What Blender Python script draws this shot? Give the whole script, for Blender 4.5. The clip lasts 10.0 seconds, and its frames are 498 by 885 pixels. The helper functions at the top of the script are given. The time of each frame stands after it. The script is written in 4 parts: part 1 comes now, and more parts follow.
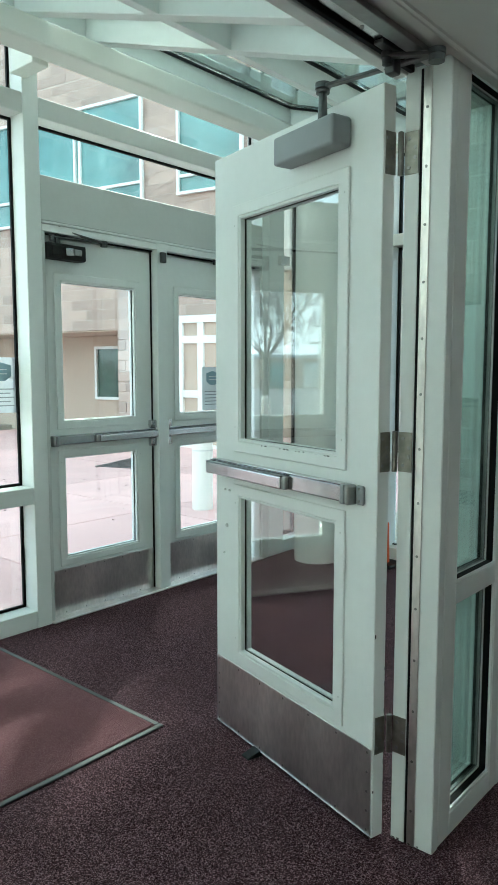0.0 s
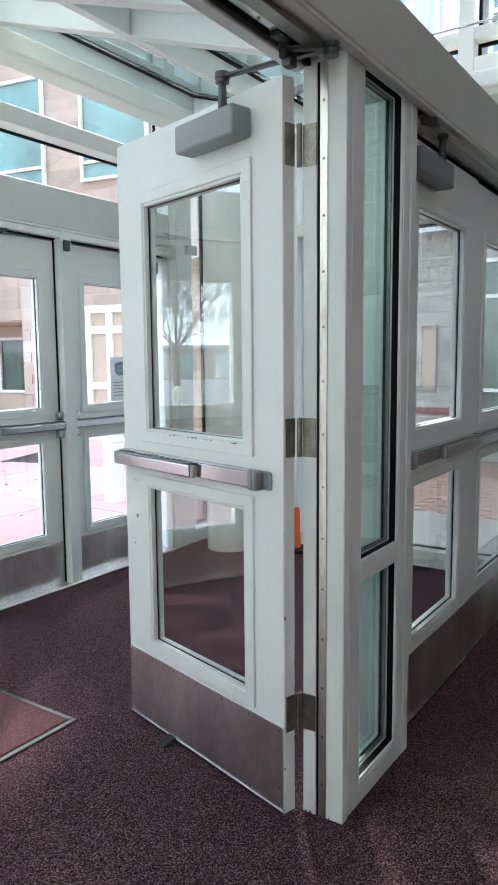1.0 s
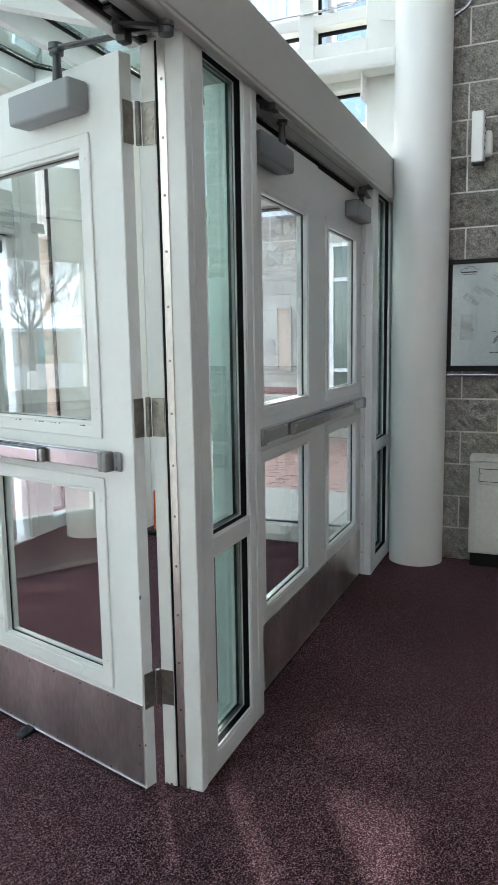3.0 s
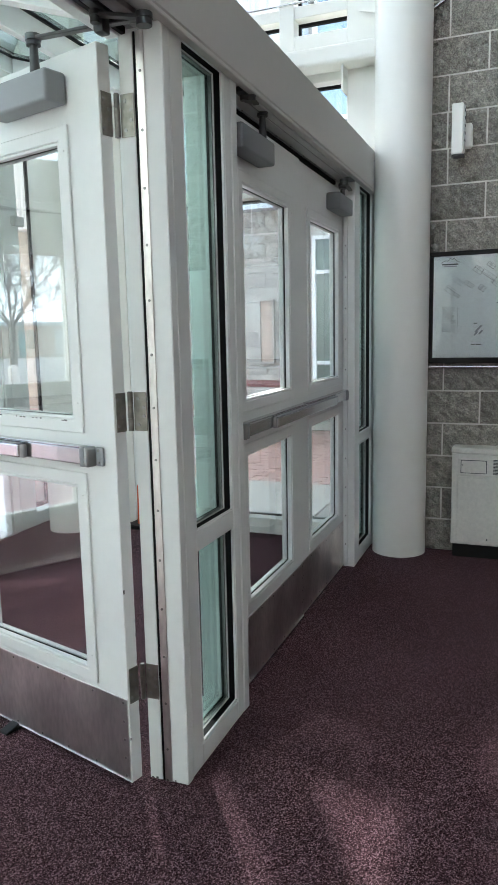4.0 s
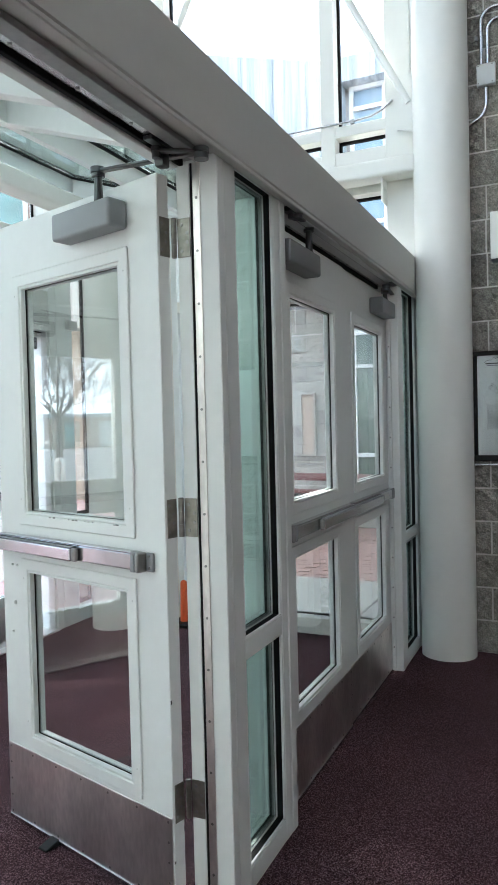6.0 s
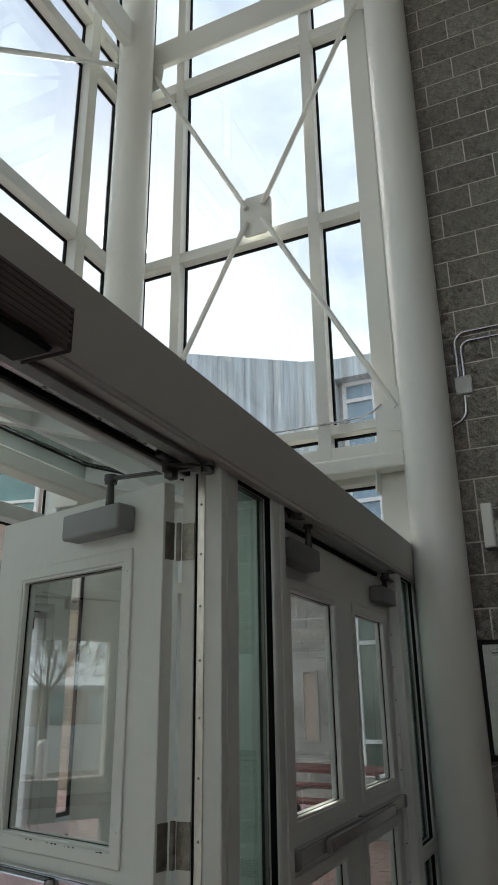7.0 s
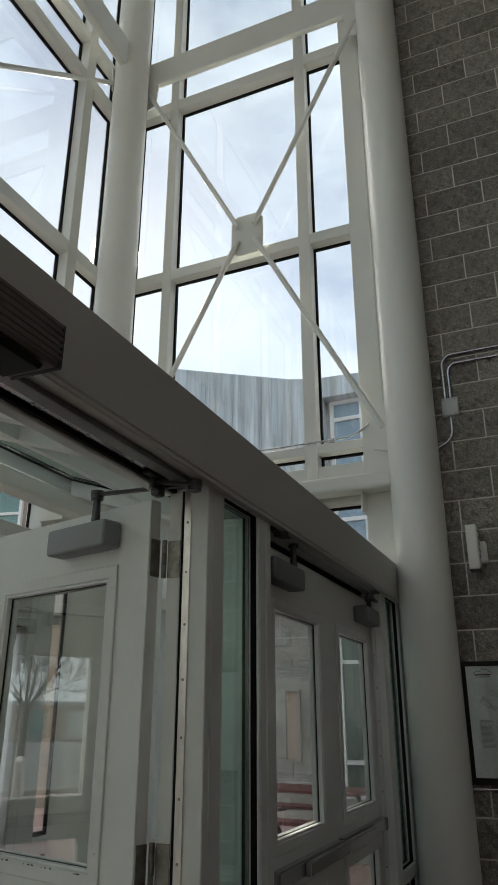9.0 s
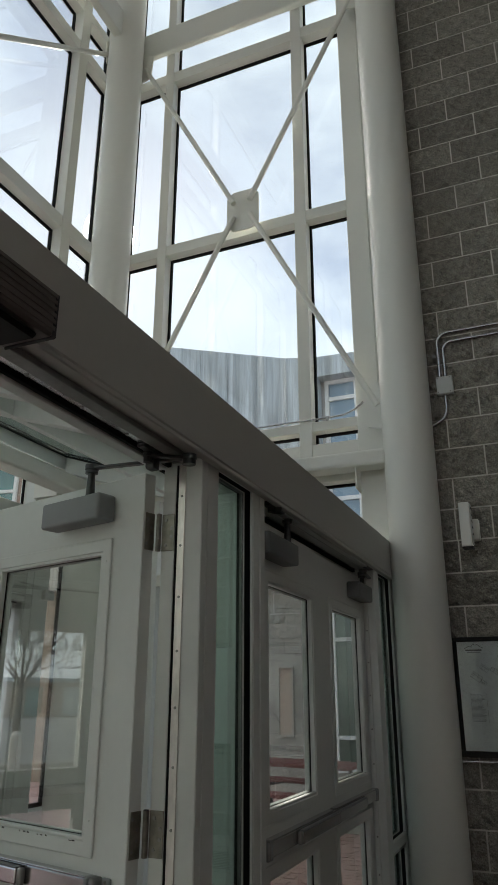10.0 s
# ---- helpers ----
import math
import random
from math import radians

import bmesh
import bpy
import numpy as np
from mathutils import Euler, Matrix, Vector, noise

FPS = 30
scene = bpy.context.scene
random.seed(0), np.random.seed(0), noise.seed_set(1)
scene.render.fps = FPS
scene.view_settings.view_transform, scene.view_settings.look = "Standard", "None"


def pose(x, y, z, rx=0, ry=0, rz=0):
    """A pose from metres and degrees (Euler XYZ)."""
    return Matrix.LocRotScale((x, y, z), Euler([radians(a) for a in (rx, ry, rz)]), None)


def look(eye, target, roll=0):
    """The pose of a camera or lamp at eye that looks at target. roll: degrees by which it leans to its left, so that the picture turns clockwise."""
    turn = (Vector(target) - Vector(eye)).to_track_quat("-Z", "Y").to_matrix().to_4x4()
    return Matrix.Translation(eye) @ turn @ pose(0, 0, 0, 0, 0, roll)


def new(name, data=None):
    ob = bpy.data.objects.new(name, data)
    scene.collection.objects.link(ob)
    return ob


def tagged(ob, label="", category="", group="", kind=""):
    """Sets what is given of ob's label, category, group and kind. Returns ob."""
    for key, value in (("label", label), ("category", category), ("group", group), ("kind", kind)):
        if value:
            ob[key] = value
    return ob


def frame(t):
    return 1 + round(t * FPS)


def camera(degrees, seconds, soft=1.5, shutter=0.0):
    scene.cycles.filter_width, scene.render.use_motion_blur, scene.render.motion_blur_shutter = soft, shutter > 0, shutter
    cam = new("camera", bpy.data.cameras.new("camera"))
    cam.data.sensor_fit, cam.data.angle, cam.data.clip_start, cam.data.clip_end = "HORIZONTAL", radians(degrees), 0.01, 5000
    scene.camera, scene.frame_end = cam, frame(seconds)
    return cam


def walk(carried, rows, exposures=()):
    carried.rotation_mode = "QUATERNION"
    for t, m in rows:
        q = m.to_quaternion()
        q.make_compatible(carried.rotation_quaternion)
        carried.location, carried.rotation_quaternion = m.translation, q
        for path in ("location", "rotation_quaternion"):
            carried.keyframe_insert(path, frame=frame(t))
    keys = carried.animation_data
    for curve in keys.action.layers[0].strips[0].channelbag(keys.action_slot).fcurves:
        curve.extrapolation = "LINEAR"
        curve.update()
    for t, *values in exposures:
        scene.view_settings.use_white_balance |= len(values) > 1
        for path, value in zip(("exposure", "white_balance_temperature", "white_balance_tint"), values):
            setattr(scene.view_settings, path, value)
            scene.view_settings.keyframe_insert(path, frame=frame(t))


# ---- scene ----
cam = camera(38.4, 10.0, soft=1.0)
PATH = [
    (0, (-1.791, -0.861, 1.385), (-0.288, 0.442, 1.183), 0.0),
    (0.5, (-1.792, -0.871, 1.377), (-0.202, 0.323, 1.163), -0.3),
    (1, (-1.795, -0.886, 1.379), (-0.147, 0.224, 1.15), -0.5),
    (1.5, (-1.79, -0.907, 1.378), (-0.079, 0.1, 1.138), -0.8),
    (2, (-1.793, -0.918, 1.374), (-0.036, 0.004, 1.121), -0.7),
    (2.5, (-1.798, -0.929, 1.37), (0.0, -0.093, 1.105), -0.7),
    (4, (-1.797, -0.94, 1.372), (0.039, -0.207, 1.071), -1.2),
    (4.5, (-1.793, -0.928, 1.368), (0.034, -0.175, 1.059), -1.4),
    (5, (-1.797, -0.919, 1.366), (0.017, -0.138, 1.051), -1.2),
    (5.5, (-1.794, -0.908, 1.362), (0.004, -0.096, 1.037), -1.0),
    (6, (-1.814, -0.917, 1.422), (0.001, -0.078, 1.372), -1.4),
    (6.2, (-1.846, -0.923, 1.478), (-0.041, -0.095, 1.72), -1.4),
    (7.3, (-1.867, -0.938, 1.521), (-0.158, -0.163, 2.212), -0.4),
    (7.5, (-1.876, -0.938, 1.524), (-0.166, -0.17, 2.221), -0.0),
    (8, (-1.88, -0.943, 1.522), (-0.168, -0.184, 2.226), 0.2),
    (8.5, (-1.878, -0.947, 1.52), (-0.167, -0.197, 2.235), 0.0),
    (9, (-1.869, -0.939, 1.522), (-0.154, -0.2, 2.239), -0.0),
    (9.5, (-1.868, -0.938, 1.522), (-0.15, -0.207, 2.238), -0.0),
    (10, (-1.866, -0.939, 1.505), (-0.128, -0.206, 2.169), 0.1),
]
walk(cam, [(t, look(eye, target, roll)) for t, eye, target, roll in PATH],
     [(0.0, 1.88, 5850, -12), (0.5, 2.04, 5980, 1), (1.0, 2.12, 5980, 7), (2.5, 2.34, 6010, 7), (5.5, 2.39, 5980, 7),
      (5.9, 2.3, 5950, 7), (6.2, 1.92, 6000, 6), (6.7, 1.05, 6300, 5), (7.3, 0.33, 6720, 6), (10.0, 0.28, 6720, 6)])

# ---- light ----
SUN_AZ, SUN_EL = 35.9, 35.0          # degrees: bearing from +x towards +y, height
world = bpy.data.worlds.new("sky")
scene.world = world
world.use_nodes = True
wt = world.node_tree
wt.nodes.clear()
w_out = wt.nodes.new("ShaderNodeOutputWorld")
w_bg = wt.nodes.new("ShaderNodeBackground")
w_sky = wt.nodes.new("ShaderNodeTexSky")
w_sky.sky_type = "NISHITA"
w_sky.sun_disc = False
w_sky.sun_elevation = radians(SUN_EL)
w_sky.sun_rotation = radians(90 - SUN_AZ)
w_sky.air_density, w_sky.dust_density, w_sky.ozone_density = 1.0, 0.4, 1.2
w_tc = wt.nodes.new("ShaderNodeTexCoord")
w_map = wt.nodes.new("ShaderNodeMapping")
w_map.inputs["Scale"].default_value = (1.0, 1.0, 2.2)
w_noise = wt.nodes.new("ShaderNodeTexNoise")
w_noise.inputs["Scale"].default_value = 3.2
w_noise.inputs["Detail"].default_value = 7
w_noise.inputs["Roughness"].default_value = 0.55
w_ramp = wt.nodes.new("ShaderNodeValToRGB")
w_ramp.color_ramp.elements[0].position, w_ramp.color_ramp.elements[1].position = 0.38, 0.62
w_ramp.color_ramp.elements[0].color = (0.26, 0.26, 0.26, 1)
w_mix = wt.nodes.new("ShaderNodeMixRGB")
w_mix.inputs[2].default_value = (8.2, 8.9, 9.7, 1)    # sunlit cloud
w_bg.inputs["Strength"].default_value = 0.115
wt.links.new(w_tc.outputs["Generated"], w_map.inputs["Vector"])
wt.links.new(w_map.outputs["Vector"], w_noise.inputs["Vector"])
wt.links.new(w_noise.outputs["Fac"], w_ramp.inputs["Fac"])
wt.links.new(w_ramp.outputs["Color"], w_mix.inputs[0])
wt.links.new(w_sky.outputs["Color"], w_mix.inputs[1])
wt.links.new(w_mix.outputs["Color"], w_bg.inputs["Color"])
wt.links.new(w_bg.outputs["Background"], w_out.inputs["Surface"])

sun = new("sun", bpy.data.lights.new("sun", "SUN"))
sun.data.energy, sun.data.angle, sun.data.color = 2.3, radians(3.8), (1.0, 0.95, 0.88)
sun.matrix_world = look((0, 0, 0), (-math.cos(radians(SUN_AZ)) * math.cos(radians(SUN_EL)),
                                    -math.sin(radians(SUN_AZ)) * math.cos(radians(SUN_EL)), -math.sin(radians(SUN_EL))))


# ---- materials ----
def material(name, colour, rough=0.5, metal=0.0, vary=0.12, scale=3.0, fine=60.0, fine_amount=0.06, bump=0.0, bump_scale=200.0, stretch=(1, 1, 1), spec=0.5, island=False, second=None, depth=0.004):
    """A surface with broad stains, fine grain and relief."""
    m = bpy.data.materials.new(name)
    m.use_nodes = True
    nt = m.node_tree
    b = nt.nodes["Principled BSDF"]
    b.inputs["Roughness"].default_value, b.inputs["Metallic"].default_value = rough, metal
    b.inputs["Specular IOR Level"].default_value = spec
    tc = nt.nodes.new("ShaderNodeTexCoord")
    mp = nt.nodes.new("ShaderNodeMapping")
    mp.inputs["Scale"].default_value = stretch
    nt.links.new(tc.outputs["Object"], mp.inputs["Vector"])
    n1 = nt.nodes.new("ShaderNodeTexNoise")
    n1.inputs["Scale"].default_value, n1.inputs["Detail"].default_value = scale, 5
    n2 = nt.nodes.new("ShaderNodeTexNoise")
    n2.inputs["Scale"].default_value, n2.inputs["Detail"].default_value = fine, 3
    for n in (n1, n2):
        nt.links.new(mp.outputs["Vector"], n.inputs["Vector"])
    lo = [c * (1 - vary) for c in colour] if second is None else second
    hi = [min(1, c * (1 + vary)) for c in colour] if second is None else colour
    r1 = nt.nodes.new("ShaderNodeValToRGB")
    r1.color_ramp.elements[0].color, r1.color_ramp.elements[1].color = (*lo, 1), (*hi, 1)
    r1.color_ramp.elements[0].position, r1.color_ramp.elements[1].position = 0.3, 0.7
    nt.links.new(n1.outputs["Fac"], r1.inputs["Fac"])
    r2 = nt.nodes.new("ShaderNodeMapRange")
    r2.inputs["From Min"].default_value, r2.inputs["From Max"].default_value = 0.3, 0.7
    r2.inputs["To Min"].default_value, r2.inputs["To Max"].default_value = 1 - fine_amount, 1 + fine_amount
    nt.links.new(n2.outputs["Fac"], r2.inputs["Value"])
    hsv = nt.nodes.new("ShaderNodeHueSaturation")
    nt.links.new(r1.outputs["Color"], hsv.inputs["Color"])
    value = r2.outputs["Result"]
    if island:
        oi = nt.nodes.new("ShaderNodeObjectInfo")
        r3 = nt.nodes.new("ShaderNodeMapRange")
        r3.inputs["To Min"].default_value, r3.inputs["To Max"].default_value = 0.84, 1.16
        nt.links.new(oi.outputs["Random"], r3.inputs["Value"])
        mul = nt.nodes.new("ShaderNodeMath")
        mul.operation = "MULTIPLY"
        nt.links.new(value, mul.inputs[0])
        nt.links.new(r3.outputs["Result"], mul.inputs[1])
        value = mul.outputs["Value"]
    nt.links.new(value, hsv.inputs["Value"])
    nt.links.new(hsv.outputs["Color"], b.inputs["Base Color"])
    if bump:
        n3 = nt.nodes.new("ShaderNodeTexNoise")
        n3.inputs["Scale"].default_value, n3.inputs["Detail"].default_value = bump_scale, 4
        nt.links.new(mp.outputs["Vector"], n3.inputs["Vector"])
        bp = nt.nodes.new("ShaderNodeBump")
        bp.inputs["Strength"].default_value, bp.inputs["Distance"].default_value = bump, depth
        nt.links.new(n3.outputs["Fac"], bp.inputs["Height"])
        nt.links.new(bp.outputs["Normal"], b.inputs["Normal"])
        rr = nt.nodes.new("ShaderNodeMapRange")
        rr.inputs["To Min"].default_value, rr.inputs["To Max"].default_value = max(0.0, rough - 0.08), min(1, rough + 0.08)
        nt.links.new(n1.outputs["Fac"], rr.inputs["Value"])
        nt.links.new(rr.outputs["Result"], b.inputs["Roughness"])
    return m


def glass(name, tint, rough=0.0, ior=1.45):
    m = bpy.data.materials.new(name)
    m.use_nodes = True
    b = m.node_tree.nodes["Principled BSDF"]
    b.inputs["Base Color"].default_value = (*tint, 1)
    b.inputs["Roughness"].default_value = rough
    b.inputs["Transmission Weight"].default_value = 1.0
    b.inputs["IOR"].default_value = ior
    return m


PAINT = material("white_paint", (0.77, 0.80, 0.78), 0.40, vary=0.02, scale=1.2, fine=30, fine_amount=0.012, bump=0.02, bump_scale=60)
# also carries the shaded tone of the outer screen's upper rails
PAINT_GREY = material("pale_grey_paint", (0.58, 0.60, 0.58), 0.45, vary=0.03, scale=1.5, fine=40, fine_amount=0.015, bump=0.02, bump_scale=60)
CREAM = material("cream_paint", (0.80, 0.80, 0.745), 0.38, vary=0.015, scale=0.8, fine=20, fine_amount=0.008, bump=0.01, bump_scale=30)
BEAM_PAINT = material("beam_paint", (0.54, 0.535, 0.50), 0.5, vary=0.02, scale=0.8, fine=30, fine_amount=0.01, bump=0.02, bump_scale=30)
GASKET = material("black_rubber", (0.006, 0.0065, 0.0065), 0.65, vary=0.2, spec=0.2)
STEEL = material("brushed_steel", (0.76, 0.725, 0.70), 0.34, metal=1.0, vary=0.22, scale=5.0, fine=70, fine_amount=0.09, bump=0.10, bump_scale=7, stretch=(1.0, 1, 0.35))
BAR_STEEL = material("satin_bar", (0.53, 0.525, 0.535), 0.2, metal=1.0, vary=0.05, scale=3, fine=40, fine_amount=0.03, bump=0.015, bump_scale=40, stretch=(0.1, 1, 1))
CLOSER_PAINT = material("silver_grey_enamel", (0.28, 0.297, 0.305), 0.42, vary=0.015, scale=3, fine=30, fine_amount=0.01, bump=0.01, bump_scale=30)
# darker copy of the closer enamel, with the shade in its colour
SHADED_CLOSER = material("shaded_grey_enamel", (0.165, 0.175, 0.178), 0.42, vary=0.015, scale=3, fine=30, fine_amount=0.01, bump=0.01, bump_scale=30)
ARM_METAL = material("dark_arm_metal", (0.085, 0.09, 0.09), 0.34, metal=0.8, vary=0.1, scale=20, bump=0.05)
HINGE_METAL = material("hinge_nickel", (0.26, 0.25, 0.22), 0.38, metal=1.0, vary=0.18, scale=30, bump=0.1)
SCREW = material("screw_steel", (0.28, 0.28, 0.27), 0.4, metal=1.0, vary=0.1)
GREEN_GLASS = glass("green_glass", (0.880, 0.998, 0.968))
CLEAR_GLASS = glass("clear_glass", (0.94, 0.975, 0.96))
SKY_GLASS = glass("curtain_glass", (0.845, 0.885, 0.915))
DOOR_GLASS = glass("door_glass", (0.905, 0.945, 0.93), ior=1.95)
PAIR_GLASS = glass("pair_glass", (0.90, 0.925, 0.905), ior=1.52)
ROOF_GLASS = glass("roof_glass", (0.49, 0.62, 0.60))
TRACK_METAL = material("track_metal", (0.32, 0.32, 0.31), 0.4, metal=0.7, vary=0.1, scale=6, bump=0.03)
MORTAR = material("mortar", (0.48, 0.455, 0.42), 0.9, vary=0.1, scale=8, fine=200, bump=0.3)
TAN_MORTAR = material("tan_mortar", (0.56, 0.46, 0.40), 0.9, vary=0.1, scale=8, fine=200, bump=0.3)
PALE_MORTAR = material("pale_mortar", (0.64, 0.615, 0.56), 0.9, vary=0.1, scale=8, fine=200, bump=0.3)
BLOCK = material("split_face_block", (0.30, 0.282, 0.245), 0.92, vary=0.15, scale=30, fine=120, fine_amount=0.30, bump=1.0, bump_scale=20, island=True, spec=0.2, depth=0.075)
WHITE_LINE = material("white_plastic", (0.78, 0.78, 0.76), 0.4, vary=0.03)
BLACK_PLASTIC = material("black_plastic", (0.010, 0.010, 0.010), 0.45, vary=0.1, spec=0.25)
DARK_GREY = material("dark_grey_metal", (0.07, 0.07, 0.07), 0.45, metal=0.3, vary=0.1)
CONCRETE = material("pink_concrete", (0.60, 0.385, 0.365), 0.88, vary=0.08, scale=1.2, fine=90, fine_amount=0.08, bump=0.25, island=True)
GREY_CONCRETE = material("grey_concrete", (0.36, 0.33, 0.275), 0.88, vary=0.08, scale=1.5, fine=90, fine_amount=0.08, bump=0.25, island=True)
PAVER = material("brick_paver", (0.34, 0.20, 0.16), 0.88, vary=0.2, scale=5, fine=90, bump=0.3, island=True)
TAN_BLOCK = material("tan_block", (0.42, 0.315, 0.265), 0.9, vary=0.08, scale=3, fine=60, fine_amount=0.12, bump=0.5, island=True)
TAN_WALL = material("tan_render", (0.50, 0.39, 0.31), 0.9, vary=0.05, scale=1.5, bump=0.2)
TEAL_GLASS = material("teal_window_glass", (0.12, 0.25, 0.235), 0.08, vary=0.45, scale=0.9, spec=0.8)
DARK_GLASS = material("dark_window_glass", (0.04, 0.075, 0.055), 0.08, vary=0.4, scale=4, spec=0.8)
BLUE_GLASS = material("blue_window_glass", (0.24, 0.34, 0.42), 0.08, vary=0.2, scale=0.8, spec=0.8)
GREY_BLOCK = material("grey_block", (0.35, 0.33, 0.29), 0.9, vary=0.12, scale=3, fine=60, bump=0.4, island=True)
FASCIA = material("metal_fascia", (0.46, 0.50, 0.51), 0.42, metal=0.0, vary=0.32, scale=2.4, fine=9, fine_amount=0.22, stretch=(1, 3, 0.12))
BARK = material("bark", (0.17, 0.14, 0.12), 0.9, vary=0.25, scale=6, bump=0.5, bump_scale=40)
ASPHALT = material("asphalt", (0.24, 0.235, 0.23), 0.92, vary=0.15, scale=0.6, fine=80, bump=0.3)
OPERATOR = material("operator_anodised", (0.17, 0.15, 0.14), 0.4, metal=0.3, vary=0.08, scale=4, stretch=(0.2, 1, 1))
PAPER = material("paper", (0.74, 0.76, 0.78), 0.55, vary=0.02)
MAP_PAPER = material("map_paper", (0.86, 0.88, 0.89), 0.6, vary=0.01)
THIN_PAPER = material("thin_paper", (0.74, 0.76, 0.78), 0.55, vary=0.02)
pt = THIN_PAPER.node_tree
p_thru, p_mix = pt.nodes.new("ShaderNodeBsdfTranslucent"), pt.nodes.new("ShaderNodeMixShader")
p_thru.inputs["Color"].default_value, p_mix.inputs[0].default_value = (0.80, 0.83, 0.86, 1), 0.42
pt.links.new(pt.nodes["Principled BSDF"].outputs[0], p_mix.inputs[1])
pt.links.new(p_thru.outputs[0], p_mix.inputs[2])
pt.links.new(p_mix.outputs[0], pt.nodes["Material Output"].inputs["Surface"])
INK = material("ink", (0.05, 0.055, 0.06), 0.6, vary=0.1)
INK_GREY = material("ink_grey", (0.34, 0.355, 0.37), 0.6, vary=0.1)
INK_BLUE = material("ink_blue", (0.26, 0.37, 0.44), 0.6, vary=0.1)
RED_WOOD = material("red_stained_wood", (0.155, 0.045, 0.040), 0.7, vary=0.15, scale=4, bump=0.1, stretch=(0.2, 1, 1))
LEAF = material("dry_leaf", (0.12, 0.08, 0.06), 0.85, vary=0.3, scale=20)
ORANGE = material("orange_plastic", (0.75, 0.12, 0.03), 0.5, vary=0.05)
# for unseen lobby surfaces; lightness set by the fill they bounce
WALL_PAINT = material("lobby_wall_paint", (0.64, 0.60, 0.545), 0.7, vary=0.04, scale=1.0)
# invented colour of the unseen south wall, limits its bounce light
SOUTH_BOUNCE = material("south_bounce_brown", (0.40, 0.36, 0.315), 0.7, vary=0.06, scale=1.0)
HEATER_PAINT = material("heater_enamel", (0.66, 0.65, 0.59), 0.42, vary=0.04, scale=3, bump=0.03)


def carpet_material(name, dark, light, speck, fleck=1.0):
    m = bpy.data.materials.new(name)
    m.use_nodes = True
    nt = m.node_tree
    b = nt.nodes["Principled BSDF"]
    b.inputs["Roughness"].default_value = 0.95
    b.inputs["Specular IOR Level"].default_value = 0.08
    tc = nt.nodes.new("ShaderNodeTexCoord")
    big = nt.nodes.new("ShaderNodeTexNoise")
    big.inputs["Scale"].default_value, big.inputs["Detail"].default_value = 1.3, 5
    nub = nt.nodes.new("ShaderNodeTexVoronoi")
    nub.inputs["Scale"].default_value = speck
    mid = nt.nodes.new("ShaderNodeTexNoise")
    mid.inputs["Scale"].default_value, mid.inputs["Detail"].default_value = speck * 0.6, 3
    for n in (big, nub, mid):
        nt.links.new(tc.outputs["Object"], n.inputs["Vector"])
    r = nt.nodes.new("ShaderNodeValToRGB")
    r.color_ramp.elements[0].color, r.color_ramp.elements[1].color = (*dark, 1), (*light, 1)
    r.color_ramp.elements[0].position, r.color_ramp.elements[1].position = 0.40, 0.60
    nt.links.new(mid.outputs["Fac"], r.inputs["Fac"])
    sp = nt.nodes.new("ShaderNodeMapRange")
    sp.inputs["From Min"].default_value, sp.inputs["From Max"].default_value = 0.62, 0.92
    sp.inputs["To Min"].default_value, sp.inputs["To Max"].default_value = 0.0, 0.95
    sepc = nt.nodes.new("ShaderNodeSeparateColor")
    nt.links.new(nub.outputs["Color"], sepc.inputs["Color"])
    nt.links.new(sepc.outputs[0], sp.inputs["Value"])
    mx = nt.nodes.new("ShaderNodeMixRGB")
    mx.inputs[2].default_value = (light[0] * (1 + 1.9 * fleck), light[1] * (1 + 2.5 * fleck), light[2] * (1 + 2.3 * fleck), 1)
    nt.links.new(sp.outputs["Result"], mx.inputs[0])
    nt.links.new(r.outputs["Color"], mx.inputs[1])
    st = nt.nodes.new("ShaderNodeMapRange")
    st.inputs["From Min"].default_value, st.inputs["From Max"].default_value = 0.3, 0.7
    st.inputs["To Min"].default_value, st.inputs["To Max"].default_value = 0.85, 1.15
    nt.links.new(big.outputs["Fac"], st.inputs["Value"])
    hsv = nt.nodes.new("ShaderNodeHueSaturation")
    nt.links.new(mx.outputs["Color"], hsv.inputs["Color"])
    nt.links.new(st.outputs["Result"], hsv.inputs["Value"])
    nt.links.new(hsv.outputs["Color"], b.inputs["Base Color"])
    bp = nt.nodes.new("ShaderNodeBump")
    bp.inputs["Strength"].default_value, bp.inputs["Distance"].default_value = 0.9, 0.006
    nt.links.new(nub.outputs["Distance"], bp.inputs["Height"])
    nt.links.new(bp.outputs["Normal"], b.inputs["Normal"])
    return m


CARPET = carpet_material("maroon_carpet", (0.022, 0.0100, 0.0132), (0.110, 0.055, 0.067), 320, 1.0)
MAT_FIBRE = carpet_material("red_mat_fibre", (0.170, 0.078, 0.089), (0.215, 0.104, 0.116), 330, 0.2)


# ---- building blocks ----
def add_box(bm, lo, hi):
    """One axis-aligned box into bm."""
    (x0, y0, z0), (x1, y1, z1) = [min(a, b) for a, b in zip(lo, hi)], [max(a, b) for a, b in zip(lo, hi)]
    vs = [bm.verts.new(c) for c in ((x0, y0, z0), (x1, y0, z0), (x1, y1, z0), (x0, y1, z0), (x0, y0, z1), (x1, y0, z1), (x1, y1, z1), (x0, y1, z1))]
    for q in ((3, 2, 1, 0), (4, 5, 6, 7), (0, 1, 5, 4), (1, 2, 6, 5), (2, 3, 7, 6), (3, 0, 4, 7)):
        bm.faces.new([vs[i] for i in q])
    return vs


